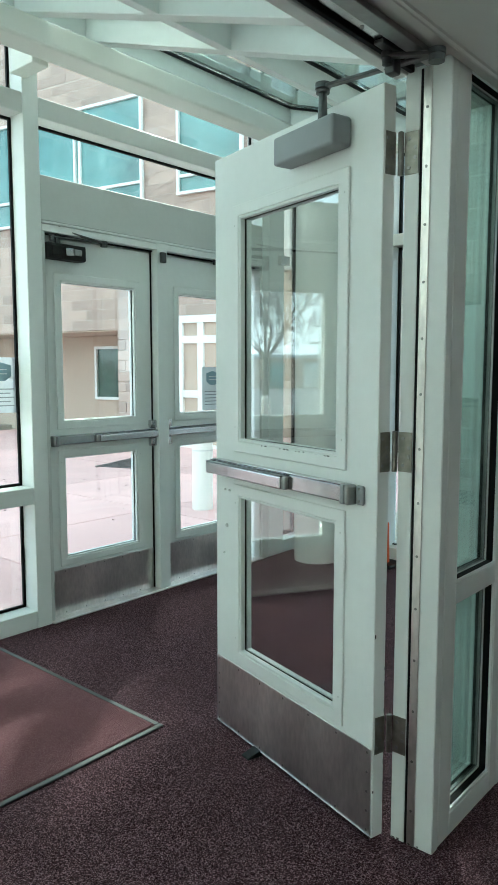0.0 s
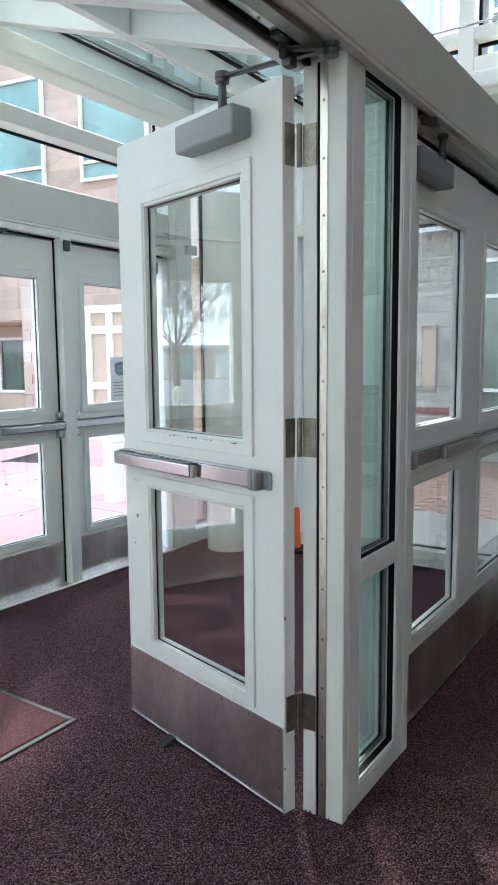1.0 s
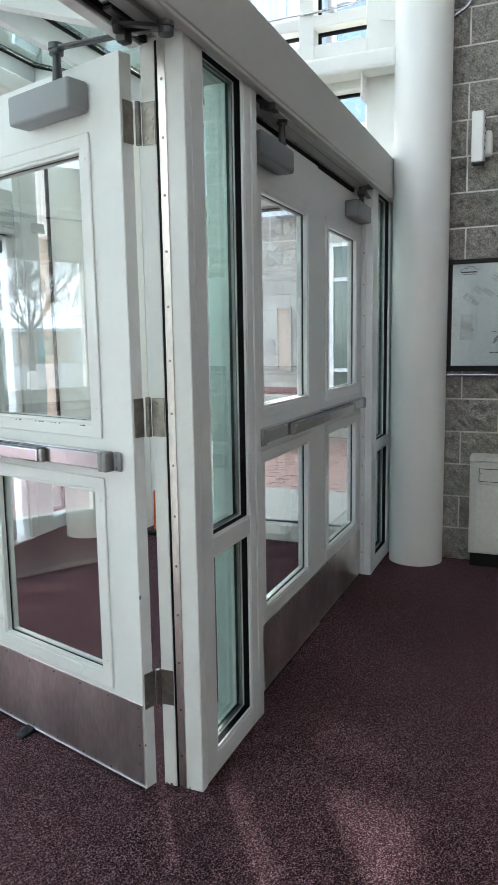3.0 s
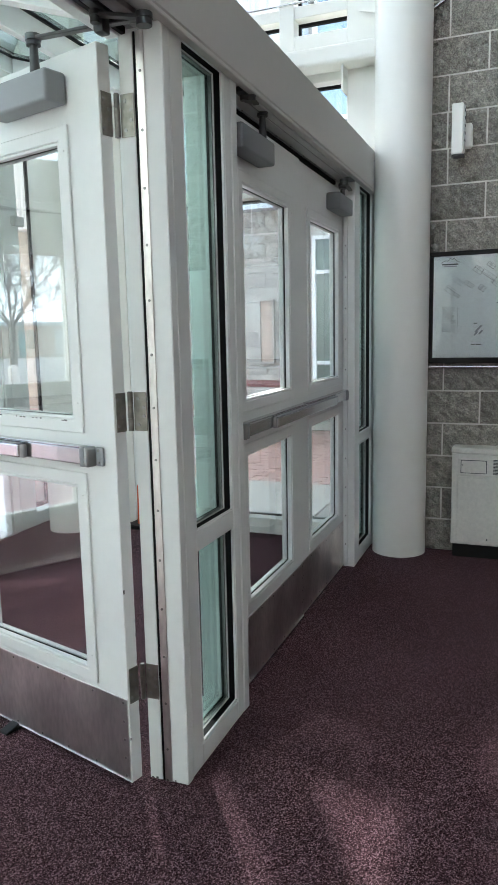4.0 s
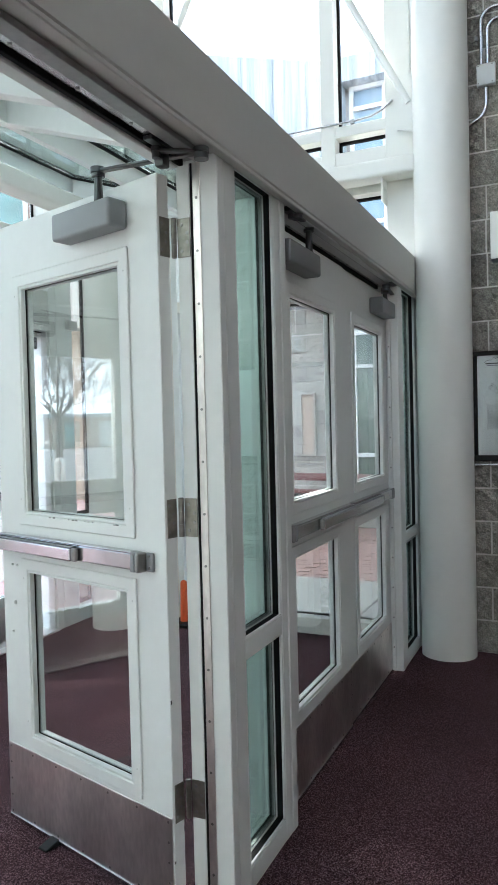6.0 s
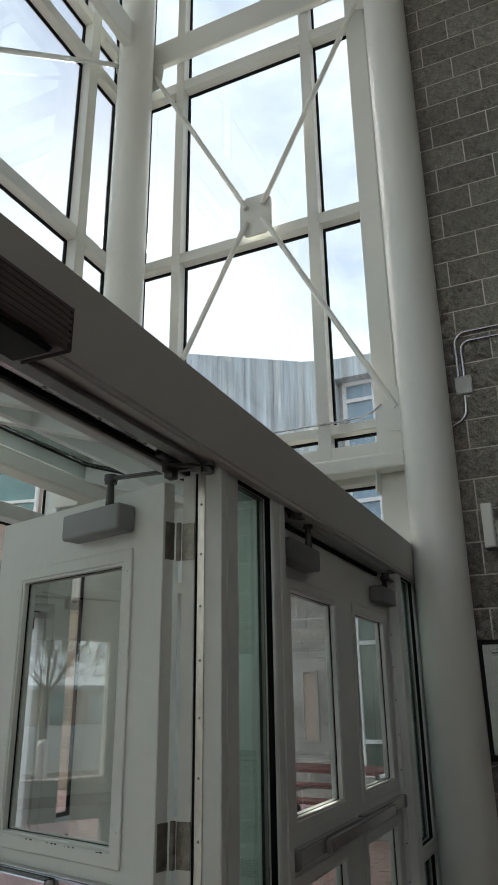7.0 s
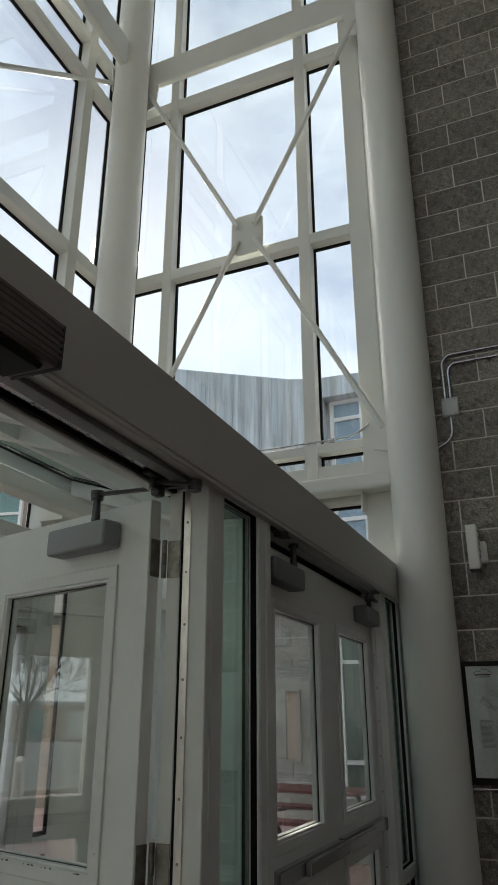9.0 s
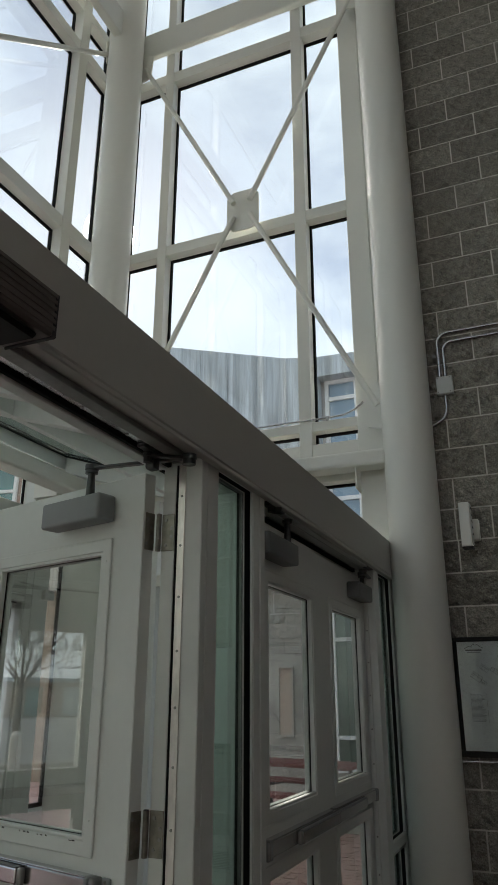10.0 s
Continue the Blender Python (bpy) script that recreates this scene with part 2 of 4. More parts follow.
def bevelled(bm, r, segments=1):
    bm.normal_update()
    sharp = [e for e in bm.edges if len(e.link_faces) == 2 and e.calc_face_angle(0) > 0.9]
    bmesh.ops.bevel(bm, geom=sharp, offset=r, segments=segments, affect="EDGES", profile=0.5, clamp_overlap=True)
    return bm


def boxes(*pairs, bevel=0.0, segments=1):
    bm = bmesh.new()
    for lo, hi in pairs:
        add_box(bm, lo, hi)
    if bevel:
        bevelled(bm, bevel, segments)
    return bm


def cylinder(a, b, r0, r1=None, sides=16, bm=None, caps=True):
    """A round bar from a to b."""
    bm = bm or bmesh.new()
    a, b = Vector(a), Vector(b)
    r1 = r0 if r1 is None else r1
    d = (b - a).normalized()
    u = d.orthogonal().normalized()
    v = d.cross(u)
    turns = [(math.cos(6.283185 * k / sides), math.sin(6.283185 * k / sides)) for k in range(sides)]
    low = [bm.verts.new(a + (u * c + v * s) * r0) for c, s in turns]
    top = [bm.verts.new(b + (u * c + v * s) * r1) for c, s in turns]
    for k in range(sides):
        n = (k + 1) % sides
        bm.faces.new((low[k], low[n], top[n], top[k]))
    if caps:
        bm.faces.new(low[::-1])
        bm.faces.new(top)
    return bm


def pierced(us, zs, holes, y0, y1):
    """A slab in the xz plane from y0 to y1, cut on the lines us and zs, with the cells in holes left open."""
    bm = bmesh.new()
    verts = {}

    def v(i, j, k):
        key = (i, j, k)
        if key not in verts:
            verts[key] = bm.verts.new((us[i], (y0, y1)[k], zs[j]))
        return verts[key]

    n, m = len(us) - 1, len(zs) - 1
    solid = lambda i, j: 0 <= i < n and 0 <= j < m and (i, j) not in holes
    for i in range(n):
        for j in range(m):
            if not solid(i, j):
                continue
            bm.faces.new((v(i, j, 0), v(i + 1, j, 0), v(i + 1, j + 1, 0), v(i, j + 1, 0)))
            bm.faces.new((v(i, j + 1, 1), v(i + 1, j + 1, 1), v(i + 1, j, 1), v(i, j, 1)))
            if not solid(i - 1, j):
                bm.faces.new((v(i, j, 1), v(i, j, 0), v(i, j + 1, 0), v(i, j + 1, 1)))
            if not solid(i + 1, j):
                bm.faces.new((v(i + 1, j, 0), v(i + 1, j, 1), v(i + 1, j + 1, 1), v(i + 1, j + 1, 0)))
            if not solid(i, j - 1):
                bm.faces.new((v(i, j, 1), v(i + 1, j, 1), v(i + 1, j, 0), v(i, j, 0)))
            if not solid(i, j + 1):
                bm.faces.new((v(i, j + 1, 0), v(i + 1, j + 1, 0), v(i + 1, j + 1, 1), v(i, j + 1, 1)))
    return bm


def ring(u0, u1, z0, z1, width, y0, y1, bevel=0.0):
    """A rectangular frame of that width inside the rectangle."""
    bm = pierced([u0, u0 + width, u1 - width, u1], [z0, z0 + width, z1 - width, z1], {(1, 1)}, y0, y1)
    return bevelled(bm, bevel) if bevel else bm


def part(name, bm, mat, parent=None, label="", smooth=False):
    """Links bm as one mesh object, under parent if there is one."""
    me = bpy.data.meshes.new(name)
    bm.normal_update()
    bm.to_mesh(me)
    bm.free()
    me.materials.append(mat)
    if smooth:
        me.polygons.foreach_set("use_smooth", [True] * len(me.polygons))
        me.set_sharp_from_angle(angle=radians(40))
    ob = new(name, me)
    if parent is not None:
        ob.parent = parent
    if label:
        ob["label"] = label
    return ob


def empty(name, label, category, m=None, kind="", group=""):
    ob = new(name)
    if m is not None:
        ob.matrix_world = m
    return tagged(ob, label, category, group, kind)


def pane(name, lo, hi, mat, parent):
    ob = part(name, boxes((lo, hi)), mat, parent)
    ob.visible_shadow = False
    return ob


def pipe(points, r, mat, name, parent=None, label="", res=3):
    """A bent round tube along points, as a mesh."""
    cu = bpy.data.curves.new(name, "CURVE")
    cu.dimensions, cu.bevel_depth, cu.bevel_resolution, cu.use_fill_caps = "3D", r, res, True
    sp = cu.splines.new("POLY")
    sp.points.add(len(points) - 1)
    for p, q in zip(sp.points, points):
        p.co = (*q, 1)
    tmp = bpy.data.objects.new(name + "_curve", cu)
    me = bpy.data.meshes.new_from_object(tmp)
    bpy.data.objects.remove(tmp)
    me.materials.append(mat)
    me.polygons.foreach_set("use_smooth", [True] * len(me.polygons))
    ob = new(name, me)
    if parent is not None:
        ob.parent = parent
    if label:
        ob["label"] = label
    return ob


def arc(c, r, a0, a1, ax, bx, n=8):
    """Points on an arc about c in the plane of the vectors ax and bx."""
    c, ax, bx = Vector(c), Vector(ax), Vector(bx)
    return [c + r * (math.cos(radians(a0 + (a1 - a0) * k / n)) * ax + math.sin(radians(a0 + (a1 - a0) * k / n)) * bx) for k in range(n + 1)]


# ---- the large structure ----
def slab(name, lo, hi, mat, label, category):
    return tagged(part(name, boxes((lo, hi)), mat), label, category, kind="structure")


slab("floor", (-7.0, -5.0, -0.06), (2.86, 2.66, 0.0), CARPET, "dark maroon speckled entrance carpet laid wall to wall", "carpet")
# unseen wall that closes the lobby and tempers the fill
slab("wall_south", (-7.0, -5.2, 0.0), (2.9, -5.0, 9.6), SOUTH_BOUNCE, "unseen closing wall across from the doors, coloured for its bounce light", "wall")
slab("ceiling", (-7.2, -5.2, 9.6), (3.0, 2.7, 9.8), WALL_PAINT, "high plain lobby ceiling", "ceiling")
slab("wall_vestibule_end", (-2.35, 0.16, 0.0), (-2.20, 2.44, 2.95), PAINT, "plain white end wall of the vestibule", "wall")
slab("wall_inner_end", (-7.0, 0.0, 0.0), (-1.90, 0.15, 2.43), WALL_PAINT, "plain painted wall beside the inner doors", "wall")
slab("ground", (-400, -400, -0.30), (400, 400, -0.09), ASPHALT, "grey asphalt ground reaching into the distance", "ground")

# inner glazed screen, lobby face at y = 0
inner = empty("wall_inner", "white steel door screen with narrow glazed sidelights", "wall", kind="structure")


def member(name, lo, hi, parent, mat=None, bevel=0.003, label=""):
    return part(name, boxes((lo, hi), bevel=bevel), mat or PAINT, parent, label)


TOP = 2.1905
member("post", (0.0, 0.0, 0.0), (0.036, 0.132, TOP), inner)
member("sidelight_stile", (0.0420, 0.003, 0.0), (0.116, 0.148, TOP), inner)
member("sidelight_stile", (0.408, 0.002, 0.0), (0.462, 0.148, TOP), inner)
member("post", (0.4645, 0.0, 0.0), (0.510, 0.150, TOP), inner)
member("sill_rail", (0.116, 0.003, 0.0), (0.408, 0.147, 0.070), inner)
member("middle_rail", (0.116, 0.003, 0.712), (0.408, 0.147, 0.774), inner)
member("post", (2.192, 0.0, 0.0), (2.250, 0.150, TOP), inner)
member("sidelight_stile", (2.2525, 0.002, 0.0), (2.315, 0.148, TOP), inner)
member("sidelight_stile", (2.640, 0.002, 0.0), (2.780, 0.148, TOP), inner)
member("sill_rail", (2.315, 0.003, 0.0), (2.640, 0.147, 0.078), inner)
member("middle_rail", (2.315, 0.003, 0.720), (2.640, 0.147, 0.772), inner)
member("post", (-1.900, 0.0, 0.0), (-1.840, 0.150, TOP), inner)
for x0, x1 in ((0.116, 0.408), (2.315, 2.640)):
    for z0, z1 in ((0.074, 0.716), (0.773, TOP)):
        part("glazing_bead", ring(x0, x1, z0, z1, 0.007, 0.004, 0.0135, 0.002), PAINT, inner)
        part("gasket", ring(x0, x1, z0, z1, 0.006, 0.0138, 0.034), GASKET, inner, "black rubber gasket")
        part("seal_bead", ring(x0, x1, z0, z1, 0.008, 0.0345, 0.0400, 0.001), PAINT_GREY, inner)
        part("spacer", ring(x0, x1, z0, z1, 0.011, 0.0458, 0.0552), SCREW, inner)
        pane("pane", (x0 + 0.004, 0.0405, z0 + 0.004), (x1 - 0.004, 0.0455, z1 - 0.004), GREEN_GLASS, inner)
        pane("pane", (x0 + 0.004, 0.0555, z0 + 0.004), (x1 - 0.004, 0.0605, z1 - 0.004), GREEN_GLASS, inner)
        part("gasket", ring(x0, x1, z0, z1, 0.007, 0.061, 0.070), GASKET, inner)
# header beam with a lip, and the strips under it
header = part("header_beam", boxes(((-1.95, -0.030, 2.1915), (2.782, 0.170, 2.412)), bevel=0.005), BEAM_PAINT, inner, "pale grey boxed header beam")
part("beam_lip", boxes(((-1.95, -0.030, 2.1765), (2.782, -0.002, 2.191)), bevel=0.003), BEAM_PAINT, inner)
for x0, x1 in ((-1.838, -0.002), (0.512, 2.190)):
    member("head_track", (x0, 0.030, 2.1745), (x1, 0.072, 2.1913), inner, TRACK_METAL, 0.002, "dark metal head track")
    member("head_strip", (x0, 0.076, 2.1805), (x1, 0.104, 2.1913), inner, BAR_STEEL, 0.002, "bright metal head strip")
    member("head_seal", (x0, 0.108, 2.1705), (x1, 0.122, 2.1913), inner, GASKET, 0.001)
    member("head_frame", (x0, 0.126, 2.1645), (x1, 0.166, 2.1913), inner)
    for k in range(9):
        x = x0 + 0.08 + k * (x1 - x0 - 0.16) / 8
        part("screw", cylinder((x, 0.090, 2.178), (x, 0.090, 2.1807), 0.005, sides=10), SCREW, inner)
member("door_stop", (0.512, 0.116, 2.1045), (2.190, 0.150, 2.164), inner)
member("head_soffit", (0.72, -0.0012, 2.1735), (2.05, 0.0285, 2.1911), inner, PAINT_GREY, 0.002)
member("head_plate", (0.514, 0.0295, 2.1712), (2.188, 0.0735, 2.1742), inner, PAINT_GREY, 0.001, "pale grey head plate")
# hinge jamb of the open door
member("stop_strip", (-0.0042, 0.055, 0.002), (-0.0005, 0.079, 2.1735), inner, STEEL, 0.001, "bright screwed metal stop strip")
member("weatherstrip", (-0.0030, 0.0805, 0.002), (-0.0005, 0.0875, 2.1735), inner, GASKET, 0.001)
member("hinge_jamb", (-0.0035, 0.0885, 0.002), (-0.0005, 0.1315, 2.1735), inner, PAINT, 0.0012)
for k in range(14):
    z = 0.11 + k * 0.151
    part("screw", cylinder((-0.0060, 0.067, z), (-0.0040, 0.067, z), 0.0034, 0.0042, 10), SCREW, inner)
for x, s in ((0.512, 1), (2.190, -1)):
    member("stop_strip", (min(x, x + s * 0.012), 0.040, 0.004), (max(x, x + s * 0.012), 0.060, 2.1155), inner)
for k in range(12):
    z = 0.14 + k * 0.17
    part("screw", cylinder((2.1755, 0.050, z), (2.178, 0.050, z), 0.0034, 0.0042, 10), SCREW, inner)

# outer glazed screen, vestibule face at y = 2.44
OY = 2.44
outer = empty("wall_outer", "white painted steel outer door screen with fixed glass above", "wall", kind="structure")
for x0, x1, z1 in ((-2.20, -2.06, 3.08), (-0.225, -0.14, 3.08), (0.285, 0.375, 3.08), (2.17, 2.24, 3.08), (2.2425, 2.415, 3.08), (2.700, 2.90, 3.08)):
    member("post", (x0, OY, 0.0), (x1, OY + 0.15, z1), outer)
for x, jl, jr in ((1.170, 0.375, 2.17), (-1.150, -2.06, -0.225)):
    member("door_mullion", (x, OY, 0.0), (x + 0.085, OY + 0.060, 2.156), outer)
    # black strips put the shade of the door gaps into colour
    for a in (x - 0.009, x + 0.0865):
        member("door_gap_seal", (a + 0.002, OY + 0.050, 0.013), (a + 0.005, OY + 0.0615, 2.104), outer, GASKET, 0)
    for a, b in ((jl, jl + 0.024), (jr - 0.024, jr)):
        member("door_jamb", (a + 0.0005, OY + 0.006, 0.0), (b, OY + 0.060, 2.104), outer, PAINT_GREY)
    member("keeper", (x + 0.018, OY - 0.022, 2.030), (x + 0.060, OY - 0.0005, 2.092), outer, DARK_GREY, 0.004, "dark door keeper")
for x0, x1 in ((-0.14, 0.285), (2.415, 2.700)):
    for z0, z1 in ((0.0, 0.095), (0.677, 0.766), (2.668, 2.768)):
        # upper rails in greyer paint: their backlit shade is put into the colour
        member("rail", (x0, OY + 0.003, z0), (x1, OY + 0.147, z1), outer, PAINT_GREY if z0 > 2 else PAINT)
    for z0, z1 in ((0.095, 0.677), (0.766, 2.668), (2.768, 3.08)):
        part("gasket", ring(x0, x1, z0, z1, 0.014 if x0 < 0 else 0.028, OY + 0.112, OY + 0.126), GASKET, outer, "black rubber gasket")
        pane("pane", (x0 + 0.004, OY + 0.127, z0 + 0.004), (x1 - 0.004, OY + 0.134, z1 - 0.004), CLEAR_GLASS, outer)
for x0, x1 in ((0.375, 2.17), (-2.06, -0.225)):
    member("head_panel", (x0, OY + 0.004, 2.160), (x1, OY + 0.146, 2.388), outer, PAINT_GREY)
    member("head_trim", (x0, OY - 0.004, 2.144), (x1, OY + 0.060, 2.158), outer)
    member("door_head", (x0, OY + 0.002, 2.105), (x1, OY + 0.060, 2.143), outer)
    # black strip paints in the shadow gap over the outer doors
    member("head_shadow_seal", (x0 + 0.03, OY + 0.044, 2.0975), (x1 - 0.03, OY + 0.061, 2.1048), outer, GASKET, 0)
    member("door_head_stop", (x0, OY + 0.110, 2.060), (x1, OY + 0.146, 2.156), outer)
    # transom takes the grey paint too, its shaded look carried in colour
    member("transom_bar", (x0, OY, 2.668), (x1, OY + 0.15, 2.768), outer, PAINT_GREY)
    for z0, z1 in ((2.388, 2.668), (2.768, 3.08)):
        part("gasket", ring(x0, x1, z0, z1, 0.014, OY + 0.112, OY + 0.126), GASKET, outer, "black rubber gasket")
        pane("pane", (x0 + 0.004, OY + 0.127, z0 + 0.004), (x1 - 0.004, OY + 0.134, z1 - 0.004), CLEAR_GLASS, outer)
    member("threshold", (x0, OY - 0.02, 0.001), (x1, OY + 0.15, 0.012), outer, STEEL)
member("sill", (-2.2, OY + 0.02, 0.0), (2.6, OY + 0.10, 0.0009), outer, PAINT, 0)

# curtain walls: east in the plane x = 2.80, north in the plane y = 2.50 above the outer screen
EX, NY = 2.80, 2.50


def east(s0, s1, z0, z1, d0, d1):
    return (EX - d1, s0, z0), (EX - d0, s1, z1)


def north(s0, s1, z0, z1, d0, d1):
    return (s0, NY - d1, z0), (s1, NY - d0, z1)


def curtain(name, label, at, uprights, levels, z0, z1, gaps=()):
    """Glazing with uprights (s0, s1) and transoms (z0, z1); panes between them."""
    top = empty(name, label, "curtain wall", kind="structure")
    for a, b in uprights:
        member("mullion", *at(a, b, z0, z1, -0.04, 0.105), top, CREAM)
    for (a0, a1), (b0, b1) in zip(uprights[:-1], uprights[1:]):
        for c, d in levels:
            member("transom", *at(a1, b0, c, d, -0.035, 0.100), top, CREAM)
        for (c0, c1), (d0, d1) in zip(levels[:-1], levels[1:]):
            if (c1, d0) in gaps:
                continue
            lo, hi = at(a1 + 0.003, b0 - 0.003, c1 + 0.003, d0 - 0.003, -0.012, -0.002)
            pane("pane", lo, hi, SKY_GLASS, top)
            g = 0.016
            part("gasket", boxes(at(a1, a1 + g, c1, d0, -0.016, 0.012), at(b0 - g, b0, c1, d0, -0.016, 0.012),
                                 at(a1 + g, b0 - g, d0 - g, d0, -0.016, 0.012), at(a1 + g, b0 - g, c1, c1 + g * 0.5, -0.016, 0.012)), GASKET, top, "black rubber gasket")
    return top


EAST_UP = [(-0.06, 0.170), (0.500, 0.595), (1.765, 1.850), (2.20, 2.498)]
curtain("curtain_wall_east", "tall cream steel curtain wall with clear panes", east, EAST_UP,
        [(0.0, 0.11), (0.735, 0.79), (2.24, 2.32), (2.88, 3.165), (3.265, 3.335), (5.055, 5.152), (6.98, 7.095), (7.50, 7.60), (9.2, 9.6)], 0.0, 9.6)
curtain("curtain_wall_north", "tall cream steel curtain wall over the outer doors", north,
        [(-2.2, -1.9), (-1.02, -0.94), (0.545, 0.625), (2.090, 2.205), (2.61, 2.80)],
        [(3.085, 3.20), (3.28, 3.335), (5.11, 5.228), (7.02, 7.13), (7.50, 7.60), (9.2, 9.6)], 3.085, 9.6)

# glazing out of view, added to brighten the lobby
curtain("fill_glazing_lobby", "unseen cream curtain wall added to let fill light into the lobby", north,
        [(-7.0, -6.9), (-5.75, -5.67), (-4.55, -4.47), (-3.35, -3.27), (-2.45, -2.36)],
        [(0.0, 0.11), (0.735, 0.79), (2.52, 2.60), (3.25, 3.335), (5.07, 5.17), (6.86, 6.97), (9.2, 9.6)], 0.0, 9.6)
# west glazing, also unseen; its sill height sets the fill light
curtain("fill_glazing_west", "unseen high cream glazing added at the lobby's end for fill light", lambda s0, s1, z0, z1, d0, d1: ((-7.0 + d0, s0, z0), (-7.0 + d1, s1, z1)),
        [(-5.0, -4.9), (-3.75, -3.67), (-2.55, -2.47), (-1.35, -1.27), (-0.1, -0.02), (1.15, 1.23), (2.4, 2.5)],
        [(4.6, 4.75), (6.86, 6.97), (9.2, 9.6)], 4.6, 9.6)
# unseen wall closing the lobby below the added glazing
slab("wall_west", (-7.2, -5.2, 0.0), (-6.9, 2.6, 4.6), WALL_PAINT, "unseen plain lobby wall under the added west glazing", "wall")

part("mullion_casing", boxes(east(1.715, 1.7645, 0.11, 2.879, -0.03, 0.103), bevel=0.003), PAINT, bpy.data.objects["curtain_wall_east"])
part("gasket", boxes(east(1.6985, 1.7147, 0.795, 2.237, -0.016, 0.012), east(1.6985, 1.7147, 2.325, 2.875, -0.016, 0.012)), GASKET, bpy.data.objects["curtain_wall_east"], "black rubber gasket")
# round steel columns and the beams between them
COL_R, COL_C = (2.605, -0.185), (2.44, 2.145)
for (x, y), lab in ((COL_R, "thick round cream steel column beside the block wall"), (COL_C, "thick round cream steel column in the glazed corner")):
    bm = cylinder((x, y, 0.0), (x, y, 9.6), 0.162, sides=64)
    tagged(part("column", bm, CREAM, smooth=True), lab, "column", "steel columns")
tagged(part("ring_beam", boxes(((2.53, -0.045, 2.920), (2.69, 2.16, 3.025)), bevel=0.02, segments=3), CREAM), "cream square tube beam between the two round columns", "beam")
tagged(part("ring_beam", boxes(((-2.30, 2.06, 2.845), (2.30, 2.22, 2.960)), bevel=0.02, segments=3), CREAM), "cream square tube beam over the outer doors", "beam")
tagged(part("upper_beam", boxes(((2.63, -0.05, 7.31), (2.69, 2.16, 7.62)), bevel=0.02, segments=3), CREAM), "deep cream steel beam high between the columns", "beam")
tagged(part("upper_beam", boxes(((-2.30, 2.10, 7.28), (2.30, 2.19, 7.58)), bevel=0.02, segments=3), CREAM), "deep cream steel beam high over the outer doors", "beam")


for x0, y0, x1, y1 in ((2.517, -0.058, 2.703, -0.0455), (2.517, 2.1605, 2.703, 2.172)):
    part("end_flange", boxes(((x0, y0, 2.907), (x1, y1, 3.038)), bevel=0.004, segments=2), CREAM, bpy.data.objects["ring_beam"])
part("panel_edge", boxes(east(0.006, 0.018, 3.29, 7.30, 0.1055, 0.113), bevel=0.003), CREAM, bpy.data.objects["curtain_wall_east"])


def braces(name, label, at, s0, s1, low, high):
    """Crossed rods with a centre plate and end gussets."""
    th = empty(name, label, "cross brace")
    sm, zm = (s0 + s1) / 2, (low + high) / 2
    for s, z in ((s0, low), (s1, low), (s0, high), (s1, high)):
        a = Vector(at(s, z))
        b = Vector(at(sm + (s - sm) * 0.07, zm + (z - zm) * 0.035))
        part("rod", cylinder(a, b, 0.022, sides=14), CREAM, th, smooth=True)
    p = Vector(at(sm, zm))
    c = Vector(at(sm + 1, zm)) - p
    n = c.cross(Vector((0, 0, 1)))
    bm = bmesh.new()
    w, h, k = 0.140, 0.190, 0.055
    outline = [(-w, -h + k), (-w + k, -h), (w - k, -h), (w, -h + k), (w, h - k), (w - k, h), (-w + k, h), (-w, h - k)]
    vs = [bm.verts.new(p + c * u + Vector((0, 0, v)) + n * 0.022) for u, v in outline]
    f = bm.faces.new(vs)
    r = bmesh.ops.extrude_face_region(bm, geom=[f])
    bmesh.ops.translate(bm, vec=n * 0.014, verts=[v for v in r["geom"] if isinstance(v, bmesh.types.BMVert)])
    bmesh.ops.recalc_face_normals(bm, faces=bm.faces)
    part("centre_plate", bm, CREAM, th)
    for s, z in ((s0, high), (s1, high), (s0, low), (s1, low)):
        q = Vector(at(s, z))
        o = 0.10 if s == s0 else -0.10
        bm = bmesh.new()
        pts = [(-o * 0.9, -0.19), (o * 0.7, -0.15), (o * 0.9, 0.10), (-o * 0.9, 0.22)]
        vs = [bm.verts.new(q + c * u + Vector((0, 0, v * 1.0)) - n * 0.006) for u, v in pts]
        f = bm.faces.new(vs)
        r = bmesh.ops.extrude_face_region(bm, geom=[f])
        bmesh.ops.translate(bm, vec=n * 0.012, verts=[v for v in r["geom"] if isinstance(v, bmesh.types.BMVert)])
        bmesh.ops.recalc_face_normals(bm, faces=bm.faces)
        part("gusset", bm, CREAM, th)
    return th


braces("cross_brace", "cream crossed tie rods with a square centre plate", lambda s, z: (2.60, s, z), 0.0, 2.03, 3.35, 7.15)
braces("cross_brace", "cream crossed tie rods over the outer doors", lambda s, z: (s, 2.30, z), -2.2, 2.42, 3.33, 7.25)

# sloping glass roof of the vestibule, rising outwards
SLOPE, RISE = 0.323, 2.30
roof = empty("vestibule_roof", "sloping green glass roof on deep white rafters", "roof", kind="structure")
under = lambda y: RISE + SLOPE * y


def sloped(x0, x1, y0, y1, h0, h1):
    bm = bmesh.new()
    vs = add_box(bm, (x0, y0, h0), (x1, y1, h1))
    for v in vs:
        v.co.z += under(v.co.y)
    return bm


RAFTERS = [-1.80, -0.95, 0.105, 0.50, 2.16]
for x in RAFTERS:
    part("rafter", bevelled(sloped(x, x + 0.075, 0.172, 2.20, 0.0, 0.125), 0.003), PAINT, roof)
